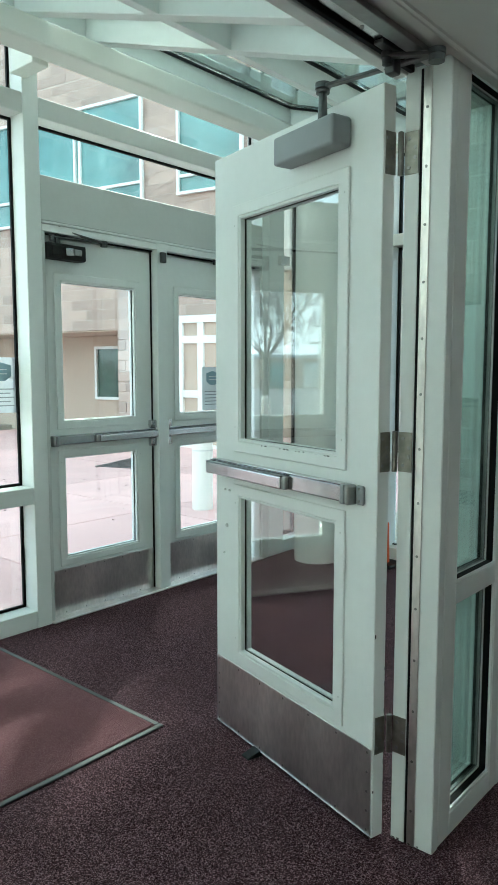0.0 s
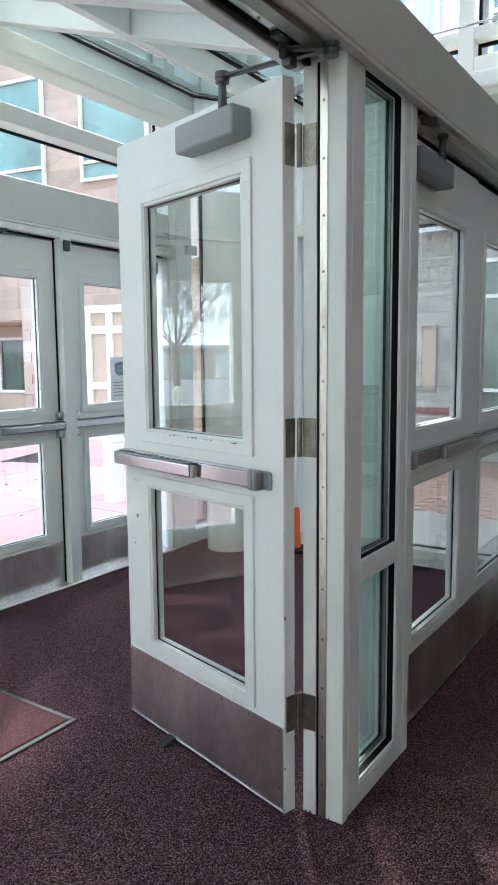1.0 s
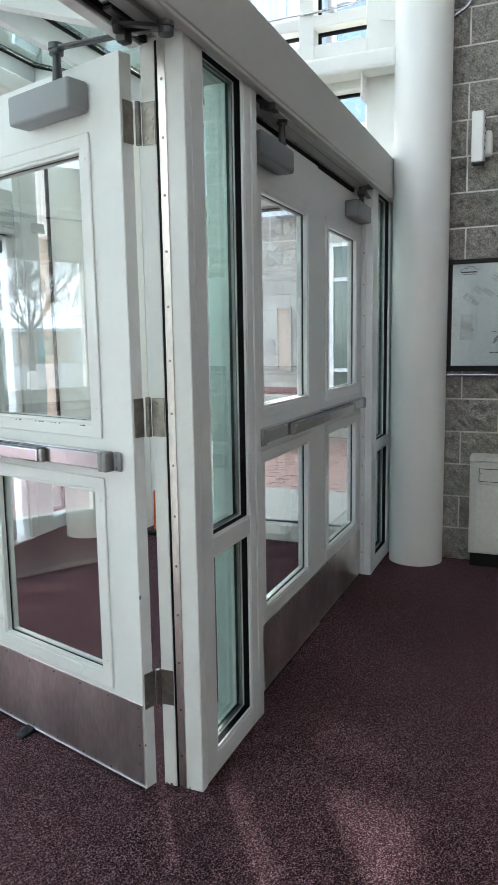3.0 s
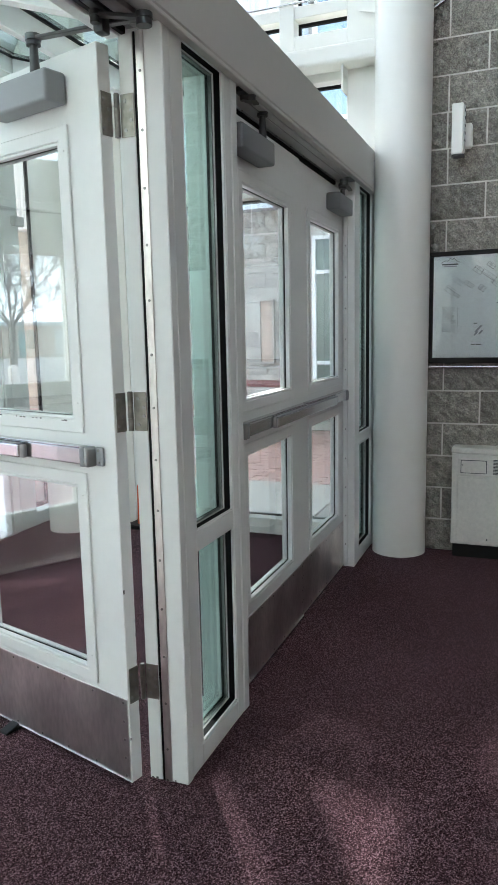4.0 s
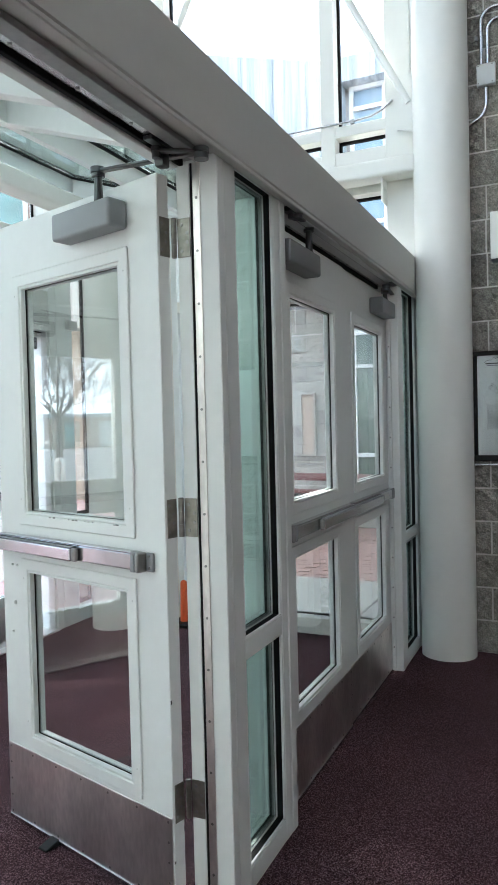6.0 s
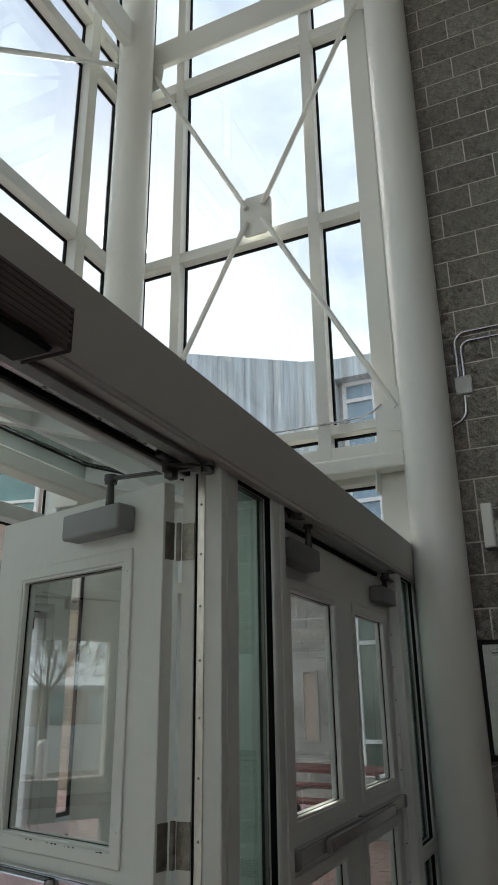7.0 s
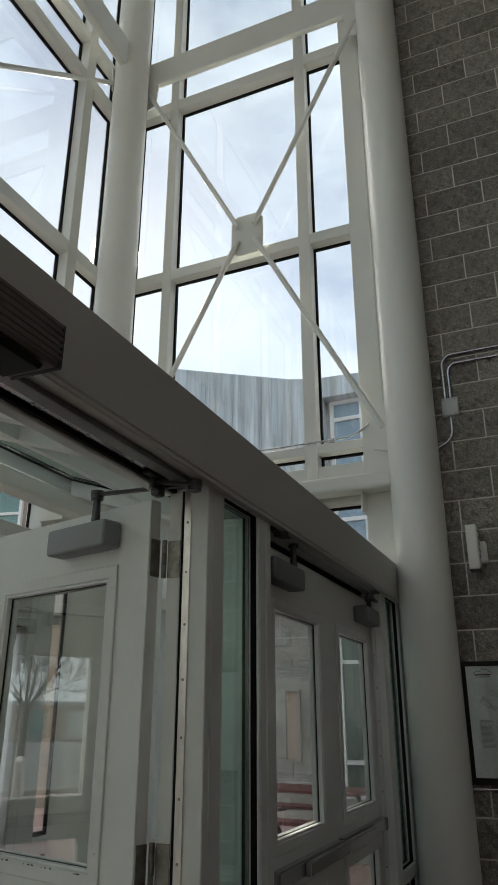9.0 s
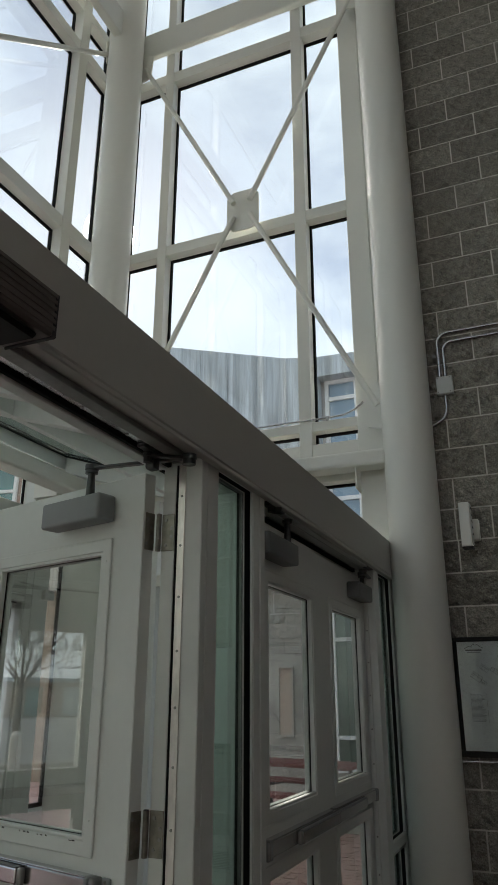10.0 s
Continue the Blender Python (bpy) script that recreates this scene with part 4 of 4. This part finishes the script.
for yy, zz, rr in ((-0.416, 3.842, 0.075), (-0.452, 3.772, 0.060)):
    pts = [(2.682, -3.2, zz), (2.682, yy - rr, zz)] + arc((2.682, yy - rr, zz - rr), rr, 90, 0, (0, 1, 0), (0, 0, 1))[1:] + [(2.682, yy, 3.512)]
    pipe(pts, 0.0115, BAR_STEEL, "conduit", cond)
pipe([(2.682, -0.440, 3.388), (2.682, -0.440, 3.29)] + arc((2.682, -0.340, 3.29), 0.10, 180, 235, (0, 1, 0), (0, 0, 1))[1:] + [(2.682, -0.25, 3.13)], 0.0115, BAR_STEEL, "conduit", cond)
part("junction_box", boxes(((2.655, -0.496, 3.388), (2.696, -0.390, 3.512)), bevel=0.004), PAINT_GREY, cond, "square pale grey steel box")
for y, z in ((-0.478, 3.400), (-0.400, 3.400), (-0.478, 3.500), (-0.400, 3.500)):
    part("screw", cylinder((2.652, y, z), (2.6552, y, z), 0.004, sides=8), SCREW, cond)
part("strap", boxes(((2.676, -0.395, 3.665), (2.698, -0.380, 3.690))), SCREW, cond)

# automatic operator housing on the header beam
op = empty("door_operator", "dark ribbed automatic door operator on the header beam", "door operator")
part("housing", boxes(((-1.80, -0.150, 2.124), (-0.920, -0.032, 2.214)), bevel=0.006), OPERATOR, op)
for k in range(6):
    part("rib", boxes(((-1.80, -0.1525, 2.136 + k * 0.0135), (-0.921, -0.1503, 2.1445 + k * 0.0135)), bevel=0.0008), OPERATOR, op)
part("end_cap", boxes(((-0.9198, -0.1515, 2.122), (-0.914, -0.0315, 2.2155)), bevel=0.003), DARK_GREY, op, "dark moulded end cap")
part("sensor_lens", boxes(((-1.45, -0.140, 2.108), (-0.95, -0.045, 2.1235)), bevel=0.007), BLACK_PLASTIC, op, "dark glossy sensor cover")

# small boxes under the ring beam at the outer posts
for x in (0.245, 2.165):
    b = empty("junction_cover", "small white cover box under the ring beam", "cover box", group="cover boxes")
    part("box", boxes(((x - 0.03, 2.232, 2.835), (x + 0.06, 2.438, 2.970)), bevel=0.003), CREAM, b)
    part("flange", boxes(((x + 0.062, 2.34, 2.865), (x + 0.105, 2.438, 2.970)), bevel=0.003), CREAM, b)
    for k in range(3):
        part("knockout", cylinder((x - 0.01, 2.2302, 2.865 + k * 0.016), (x - 0.01, 2.2322, 2.865 + k * 0.016), 0.005, sides=10), INK, b)

# printed notices on the outer glass
def notice(x, z, w, h, y):
    n = empty("notice", "pale printed notice with a face covering symbol on the glass", "notice", pose(x, y, z), group="notices")
    part("paper", boxes(((0, 0.0, 0), (w, 0.0008, h))), THIN_PAPER, n)
    bm = bmesh.new()
    cx, cz, a = w / 2, h * 0.74, w * 0.30
    out = [(-a, a * 0.55), (0, a * 0.8), (a, a * 0.55), (a, -a * 0.35), (a * 0.45, -a * 0.75), (-a * 0.45, -a * 0.75), (-a, -a * 0.35)]
    vs = [bm.verts.new((cx + u, -0.0006, cz + v)) for u, v in out]
    f = bm.faces.new(vs)
    r = bmesh.ops.extrude_face_region(bm, geom=[f])
    bmesh.ops.translate(bm, vec=(0, 0.0005, 0), verts=[v for v in r["geom"] if isinstance(v, bmesh.types.BMVert)])
    bmesh.ops.recalc_face_normals(bm, faces=bm.faces)
    sym = part("symbol", bm, INK_BLUE, n)
    for k in range(2):
        part("fold_bar", boxes(((cx - a * 0.6, -0.0011, cz - 0.012 + k * 0.022), (cx + a * 0.6, -0.0007, cz - 0.008 + k * 0.022))), PAPER, sym)
    for k in range(5):
        part("text_bar", boxes(((w * 0.12, -0.0006, h * (0.42 - 0.075 * k)), (w * (0.86 - 0.1 * (k % 2)), -0.0001, h * (0.42 - 0.075 * k) + 0.006))), INK_GREY, n)


notice(1.63, 1.115, 0.20, 0.29, OY + 0.0795)
notice(0.08, 1.16, 0.21, 0.29, OY + 0.1255)

# orange upright leaning in the vestibule corner
cone = empty("orange_marker", "slim orange marker post standing in the vestibule", "marker")
shaft = cylinder((2.60, 1.665, 0.03), (2.60, 1.665, 0.30), 0.030, 0.024, 20)
bmesh.ops.create_uvsphere(shaft, u_segments=20, v_segments=10, radius=0.0245, matrix=Matrix.Translation((2.60, 1.665, 0.298)))
part("shaft", shaft, ORANGE, cone, smooth=True)
part("foot", boxes(((2.51, 1.575, 0.0), (2.69, 1.755, 0.03)), bevel=0.008), BLACK_PLASTIC, cone)

# thin cable along the foot of the east panes
cab = empty("cable_run", "thin grey cable clipped along the window rail", "cable")
pipe([(2.69, 2.0, 3.350), (2.69, 0.36, 3.350), (2.69, 0.26, 3.356), (2.69, 0.18, 3.385), (2.69, 0.12, 3.430)], 0.0075, BAR_STEEL, "cable", cab)
for y in (1.7, 1.05, 0.38):
    part("clip", boxes(((2.682, y - 0.012, 3.330), (2.697, y + 0.012, 3.360)), bevel=0.002), SCREW, cab)

# hanging plates under the ring beam
for y in (0.160, 1.92):
    pl = empty("hanger_plate", "cream steel hanger plate under the ring beam", "bracket", group="hanger plates")
    part("plate", boxes(((2.56, y, 2.775), (2.68, y + 0.012, 2.919)), bevel=0.002), CREAM, pl)
    part("bolt", cylinder((2.62, y - 0.006, 2.86), (2.62, y + 0.018, 2.86), 0.012, sides=6), CREAM, pl)

# ---- outdoors ----
# concrete slabs beyond the outer doors
plaza = empty("pavement_plaza", "pinkish concrete plaza slabs with open joints", "pavement", kind="structure")
slab_me = None
for i in range(9):
    for j in range(6):
        x0, y0 = -7.0 + i * 2.0, 2.62 + j * 2.0
        if slab_me is None:
            o = part("slab", boxes(((0, 0, -0.06), (1.985, 1.985, 0)), bevel=0.008), CONCRETE, plaza)
            slab_me = o.data
        else:
            o = new("slab", slab_me)
            o.parent = plaza
        o.location = (x0, y0, -0.03)
walkway = empty("pavement_walk", "pale grey concrete walkway slabs beside the glazing", "pavement", kind="structure")
for j in range(7):
    o = part("slab", boxes(((2.86, -3.4 + j * 1.0 + 0.006, -0.09), (4.52, -2.4 + j * 1.0 - 0.006, -0.03)), bevel=0.006), GREY_CONCRETE, walkway)
pavers = bmesh.new()
for i in range(44):
    for j in range(42):
        dx = 0.1 if i % 2 else 0
        x0, y0 = 4.54 + i * 0.104, -4.0 + j * 0.204 + dx
        if x0 > 9.0 or y0 > 2.5:
            continue
        z = -0.032 + 0.004 * math.sin(i * 12.9 + j * 78.2)
        add_box(pavers, (x0, y0, -0.09), (x0 + 0.098, y0 + 0.198, z))
tagged(part("pavement_brick", pavers, PAVER), "weathered red brick paving beside the walkway", "paving", kind="stuff")


def bollard(x, y):
    b = empty("bollard", "round white concrete bollard with a domed cap", "bollard", pose(x, y, -0.03), group="bollards")
    part("shaft", cylinder((0, 0, 0), (0, 0, 0.80), 0.105, sides=32), CREAM, b, smooth=True)
    part("collar", cylinder((0, 0, 0.600), (0, 0, 0.612), 0.107, sides=32), PAINT_GREY, b, smooth=True)
    bm = bmesh.new()
    bmesh.ops.create_uvsphere(bm, u_segments=28, v_segments=14, radius=0.105, matrix=Matrix.Translation((0, 0, 0.80)))
    part("dome", bm, CREAM, b, smooth=True)


bollard(3.36, 4.235)
bollard(-3.9, 11.9)


def wall_of_blocks(parent, mat, at, s0, s1, z0, z1, length=0.40, height=0.20, skip=(), depth=0.02, joint=0.006):
    """Courses of blocks as separate pieces on shared meshes; at(s, z, d) gives the place. skip: rectangles left free."""
    k = 0
    z = z0
    while z < z1 - 0.02:
        s = s0 - (length / 2 if k % 2 else 0)
        while s < s1 - 0.01:
            h = min(height, z1 - z)
            spans = [(max(s, s0), min(s + length, s1))]
            for r in skip:
                if r[2] < z + h / 2 < r[3]:
                    spans = [q for a, b in spans for q in ((a, min(b, r[0])), (max(a, r[1]), b))]
            for a, b in spans:
                if b - a < 0.03:
                    continue
                p, q = Vector(at(a + joint, z + joint, 0)), Vector(at(b - joint, z + h - joint, depth))
                lo = [min(i, j) for i, j in zip(p, q)]
                hi = [max(i, j) for i, j in zip(p, q)]
                size = tuple(round(j - i, 3) for i, j in zip(lo, hi))
                if size not in BLOCK_MESHES.setdefault(mat.name, {}):
                    o = part("block", boxes(((0, 0, 0), size), bevel=0.004), mat, parent)
                    BLOCK_MESHES[mat.name][size] = o.data
                else:
                    o = new("block", BLOCK_MESHES[mat.name][size])
                    o.parent = parent
                o.location = lo
            s += length
        z += height
        k += 1


BLOCK_MESHES = {}


def window(parent, at, s0, s1, z0, z1, mat, frame_mat, bars=(), rails=(), width=0.07):
    """A framed window set in a facade."""
    w = part("window", boxes((at(s0, z0, -0.02), at(s0 + width, z1, 0.05)), (at(s1 - width, z0, -0.02), at(s1, z1, 0.05)),
                             (at(s0 + width, z0, -0.02), at(s1 - width, z0 + width, 0.05)), (at(s0 + width, z1 - width, -0.02), at(s1 - width, z1, 0.05))), frame_mat, parent)
    for s in bars:
        part("mullion", boxes((at(s - width / 2, z0 + width, -0.015), at(s + width / 2, z1 - width, 0.045))), frame_mat, w)
    for z in rails:
        part("rail", boxes((at(s0 + width, z - width / 2, -0.014), at(s1 - width, z + width / 2, 0.044))), frame_mat, w)
    part("pane", boxes((at(s0 + width, z0 + width, -0.012), at(s1 - width, z1 - width, -0.004))), mat, w)
    return w


# picnic table beyond the walkway
def picnic_table(x, y, turn):
    p = empty("picnic_table", "dull red slatted picnic table with bench seats", "table", pose(x, y, -0.03, 0, 0, turn), group="picnic tables")
    for k in range(5):
        part("slat", boxes(((-0.9, -0.37 + k * 0.15, 0.70), (0.9, -0.24 + k * 0.15, 0.74)), bevel=0.006), RED_WOOD, p)
    for s in (-1, 1):
        for k in range(2):
            part("seat_slat", boxes(((-0.9, s * 0.70 - 0.14 + k * 0.15, 0.42), (0.9, s * 0.70 - 0.01 + k * 0.15, 0.46)), bevel=0.006), RED_WOOD, p)
    for sx in (-0.65, 0.65):
        for s in (-1, 1):
            part("leg", cylinder((sx, s * 0.62, 0.0), (sx, s * 0.22, 0.70), 0.026, sides=12), DARK_GREY, p, smooth=True)
        part("cross_bar", boxes(((sx - 0.02, -0.82, 0.385), (sx + 0.02, 0.82, 0.418))), DARK_GREY, p)


picnic_table(7.4, 2.35, 80)
picnic_table(8.1, 0.2, 95)

# fallen leaves on the plaza
lrng = random.Random(11)
leaves = bmesh.new()
for k in range(160):
    x, y, a, s = lrng.uniform(-1.0, 7.0), lrng.uniform(2.9, 9.0), lrng.uniform(0, 6.28), lrng.uniform(0.012, 0.03)
    c, d = math.cos(a) * s, math.sin(a) * s
    vs = [leaves.verts.new(v) for v in ((x - c, y - d, -0.0285), (x + d * 0.5, y - c * 0.5, -0.022), (x + c, y + d, -0.0285), (x - d * 0.5, y + c * 0.5, -0.020))]
    leaves.faces.new(vs)
tagged(part("fallen_leaves", leaves, LEAF), "scattered dry brown leaves on the plaza", "leaves", kind="stuff")

# tan block building across the plaza, its face turned towards the entrance
tan = empty("tan_building", "tan block building with teal windows across the plaza", "building", pose(7.0, 10.6, 0, 0, 0, -79.6))
t_at = lambda s, z, d: (s, -d, z)
part("wall", boxes(((-12.0, 0.04, 2.16), (3.3, 0.5, 6.95)), ((0.43, 0.02, -0.1), (1.85, 0.42, 2.159)), ((-12.0, 0.04, 6.951), (1.2, 0.5, 8.3))), TAN_MORTAR, tan)
part("recess_wall", boxes(((-12.0, 1.40, -0.1), (0.60, 1.60, 2.13)), ((0.43, 0.425, -0.1), (0.60, 1.395, 2.13))), TAN_WALL, tan, "smooth tan rendered recess wall")
part("soffit", boxes(((-12.0, 0.075, 2.135), (0.60, 1.60, 2.156))), TAN_WALL, tan)
WINS = [(-4.0, 1.11, 4.33, 6.40), (1.89, 3.25, 4.49, 6.40), (1.86, 3.3, -0.1, 2.36)]
window(tan, t_at, -4.0, 1.11, 4.33, 6.40, TEAL_GLASS, WHITE_LINE, bars=(-2.25, -0.56, -0.43), rails=(4.835,), width=0.05)
window(tan, t_at, 1.89, 3.25, 4.49, 6.40, TEAL_GLASS, WHITE_LINE, rails=(4.81,), width=0.05)
window(tan, t_at, 1.86, 3.30, -0.1, 2.36, TAN_WALL, WHITE_LINE, bars=(2.38,), rails=(1.93, 0.95), width=0.13)
window(tan, lambda s, z, d: (s, 1.375 - d, z), -1.41, -0.25, 0.73, 1.90, DARK_GLASS, WHITE_LINE, width=0.06)
wall_of_blocks(tan, TAN_BLOCK, lambda s, z, d: (s, 0.02 - d, z), 0.41, 1.86, -0.04, 2.16)
wall_of_blocks(tan, TAN_BLOCK, lambda s, z, d: (s, 0.038 - d, z), -3.2, 3.3, 2.16, 6.94, skip=WINS, length=0.8, height=0.20, depth=0.004, joint=0.004)
wall_of_blocks(tan, TAN_BLOCK, lambda s, z, d: (s, 0.038 - d, z), -3.2, 1.2, 6.96, 8.3, length=0.8, height=0.20, depth=0.004, joint=0.004)

# dark drain grate let into the plaza
grate = empty("drain_grate", "dark iron drain grate let into the plaza", "grate", pose(5.3, 7.6, -0.030, 0, 0, 20))
part("frame", boxes(((-0.62, -0.32, 0.0), (0.62, -0.28, 0.008)), ((-0.62, 0.28, 0.0), (0.62, 0.32, 0.008)), ((-0.62, -0.28, 0.0), (-0.58, 0.28, 0.008)), ((0.58, -0.28, 0.0), (0.62, 0.28, 0.008))), DARK_GREY, grate)
for k in range(14):
    part("bar", boxes(((-0.56 + k * 0.083, -0.28, 0.0), (-0.52 + k * 0.083, 0.28, 0.007))), DARK_GREY, grate)

# grey block building beyond the walkway (face at x = 10)
GB = 10.0
grey = empty("grey_building", "grey block building with a pale metal fascia", "building")
g_at = lambda s, z, d: (GB - d, s, z)
part("wall", boxes(((GB + 0.02, -7.0, -0.1), (GB + 0.5, 8.6, 7.3))), MORTAR, grey)
fas = bmesh.new()
nseg = 26
for k in range(nseg):
    y0, y1 = -7.0 + k * 15.6 / nseg, -7.0 + (k + 1) * 15.6 / nseg
    hs = [7.45 + 0.29 * max(0.0, y - 2.95) + 0.04 * min(0.0, y - 2.95) for y in (y0, y1)]
    vs = add_box(fas, (GB - 0.28, y0 + 0.003, 3.42 if y0 > 2.5 else 7.03), (GB + 0.02, y1 - 0.003, 7.2))
    for v in vs[4:]:
        v.co.z = hs[0] if v.co.y < (y0 + y1) / 2 else hs[1]
part("fascia", fas, FASCIA, grey, "streaked pale metal fascia panels")
part("roof", boxes(((GB + 0.5, -7.0, 7.0), (GB + 8, 8.6, 7.3))), FASCIA, grey)
GWINS = [(0.2, 2.52, 3.6, 7.0), (-2.6, -0.4, 3.6, 6.6), (3.25, 3.53, 0.85, 1.95), (1.45, 2.56, 0.35, 2.95)]
window(grey, g_at, 0.2, 2.52, 3.6, 7.02, BLUE_GLASS, WHITE_LINE, bars=(1.25, 1.93), rails=(4.75, 5.7, 6.65))
window(grey, g_at, -2.6, -0.4, 3.6, 6.65, BLUE_GLASS, WHITE_LINE, bars=(-1.5,), rails=(4.75, 5.9))
window(grey, g_at, 3.25, 3.53, 0.85, 1.95, TAN_WALL, GREY_BLOCK, width=0.03)
window(grey, g_at, 1.45, 2.56, 0.35, 2.95, DARK_GLASS, WHITE_LINE, bars=(1.95,), rails=(0.86, 2.36), width=0.06)
wall_of_blocks(grey, GREY_BLOCK, lambda s, z, d: (GB + 0.018 - d, s, z), -1.0, 8.6, -0.1, 3.4, length=0.8, height=0.25, skip=GWINS, depth=0.012, joint=0.004)


# bare trees across the car park
def bare_tree(x, y, height, seed, label):
    rnd = random.Random(seed)
    th = empty("bare_tree", label, "tree", pose(x, y, -0.1), group="bare trees")
    trunk, crown = bmesh.new(), bmesh.new()

    def grow(p, d, length, r, depth):
        steps = 3
        for s in range(steps):
            q = p + d * (length / steps)
            cylinder(p, q, max(r, 0.010), max(r * 0.90, 0.009), 10 if depth < 2 else (6 if depth < 3 else 4), trunk if depth == 0 else crown, caps=False)
            p, r = q, r * 0.90
            d = (d + Vector((rnd.uniform(-1, 1), rnd.uniform(-1, 1), rnd.uniform(-0.2, 0.5))) * (0.06 if depth == 0 else 0.15)).normalized()
            if 0 < depth < 5:
                side = d.cross(Vector((rnd.uniform(-1, 1), rnd.uniform(-1, 1), 0.2))).normalized()
                grow(p, (d * 0.80 + side * 0.70 + Vector((0, 0, 0.05))).normalized(), length * (0.55 if depth < 3 else 0.42), r * 0.46, depth + 1)
        if depth < 5:
            for k in range(6 if depth == 0 else 2):
                a = rnd.uniform(0, 6.283) if depth else k * 1.047 + rnd.uniform(-0.3, 0.3)
                side = Vector((math.cos(a), math.sin(a), 0))
                lean = rnd.uniform(0.35, 1.05) if depth == 0 else rnd.uniform(0.3, 0.6)
                grow(p, (d * 0.85 + side * lean + Vector((0, 0, 0.08))).normalized(), length * (rnd.uniform(0.85, 1.05) if depth == 0 else rnd.uniform(0.60, 0.74)), r * (0.46 if depth == 0 else 0.66), depth + 1)

    grow(Vector((0, 0, 0)), Vector((0, 0, 1)), height * 0.25, height * 0.0195, 0)
    part("trunk", trunk, BARK, th)
    part("crown", crown, BARK, th)


bare_tree(-7.7, 22.6, 7.4, 3, "bare spreading tree with a short grey trunk")

# long low buildings and kerb behind the tree
far = empty("low_building", "long low tan building behind the car park", "building")
part("wall", boxes(((-60, 52, -0.1), (2, 60, 2.3))), TAN_WALL, far)
part("roof", boxes(((-60.3, 51.6, 2.3), (2.3, 60.4, 2.6))), FASCIA, far)
for k in range(10):
    part("door_bay", boxes(((-36.9 + k * 2.85, 51.9, 0.0), (-35.7 + k * 2.85, 51.99, 2.0))), TEAL_GLASS if k == 6 else PAINT_GREY, far)
for x in (-22.3, -21.9):
    pl = empty("flag_pole", "thin pale metal flag pole by the car park", "pole", pose(x, 50.0, -0.1), group="flag poles")
    part("shaft", cylinder((0, 0, 0), (0, 0, 6.0), 0.05, 0.03, 10), PAINT_GREY, pl, smooth=True)
    part("base", cylinder((0, 0, 0), (0, 0, 0.25), 0.14, 0.12, 12), GREY_CONCRETE, pl, smooth=True)
tagged(part("kerb", boxes(((-60, 15.0, -0.1), (40, 15.3, 0.05)), bevel=0.02), GREY_CONCRETE), "pale concrete kerb along the car park", "kerb", kind="structure")

# ---- the block wall, piece by piece ----
bw = empty("wall_east_block", "rough split face grey block wall with pale joints", "wall", kind="structure")
part("mortar_bed", boxes(((2.7005, -5.0, 0.0), (2.90, -0.03, 9.6))), PALE_MORTAR, bw)


def rough_block(w, h, seed):
    """A split-face block: w along y, h high, rough face towards -x."""
    rnd = random.Random(seed)
    nx, nz = 12, 6
    bm = bmesh.new()
    rows = []
    for j in range(nz + 1):
        row = []
        for i in range(nx + 1):
            edge = i in (0, nx) or j in (0, nz)
            dx = 0.002 if edge else -rnd.uniform(0.000, 0.015)
            row.append(bm.verts.new((dx, w * i / nx, h * j / nz)))
        rows.append(row)
    for j in range(nz):
        for i in range(nx):
            a, b, c, d = rows[j][i], rows[j][i + 1], rows[j + 1][i + 1], rows[j + 1][i]
            bm.faces.new((a, d, c, b))
    rim = [rows[0][i] for i in range(nx)] + [rows[j][nx] for j in range(nz)] + [rows[nz][i] for i in range(nx, 0, -1)] + [rows[j][0] for j in range(nz, 0, -1)]
    corner = [bm.verts.new((0.012, y, z)) for y, z in ((0, 0), (w, 0), (w, h), (0, h))]
    spans = (rim[:nx + 1], rim[nx:nx + nz + 1], rim[nx + nz:2 * nx + nz + 1], rim[2 * nx + nz:] + rim[:1])
    for k, span in enumerate(spans):
        bm.faces.new([*span, corner[(k + 1) % 4], corner[k]])
    return bm


COURSE, LENGTH, JOINT = 0.2012, 0.405, 0.0095
shared = []
rest = bmesh.new()
for k in range(47):
    z = k * COURSE - 0.003 + JOINT / 2
    h = COURSE - JOINT
    first = -0.430 if k % 2 else -0.645
    ends = [-0.035] + [first - n * LENGTH for n in range(13)]
    if k % 2 == 0:
        ends = [-0.035, -0.425 if k == 12 else -0.235] + ends[1:]
    for n, (a, b) in enumerate(zip(ends[:-1], ends[1:])):
        y0, w = b + JOINT / 2, a - b - JOINT
        if b < -5.0:
            continue
        if n > 4:
            add_box(rest, (2.694, y0, z), (2.712, y0 + w, z + h))
            continue
        key = round(w, 3)
        pool = [me for kk, me in shared if kk == key]
        if len(pool) < 5:
            o = part("block", rough_block(w, h, k * 31 + n), BLOCK, bw)
            shared.append((key, o.data))
        else:
            o = new("block", pool[(k * 7 + n * 3) % 5])
            o.parent = bw
        o.location = (2.697, y0, z)
part("far_blocks", rest, BLOCK, bw)["kind"] = "stuff"
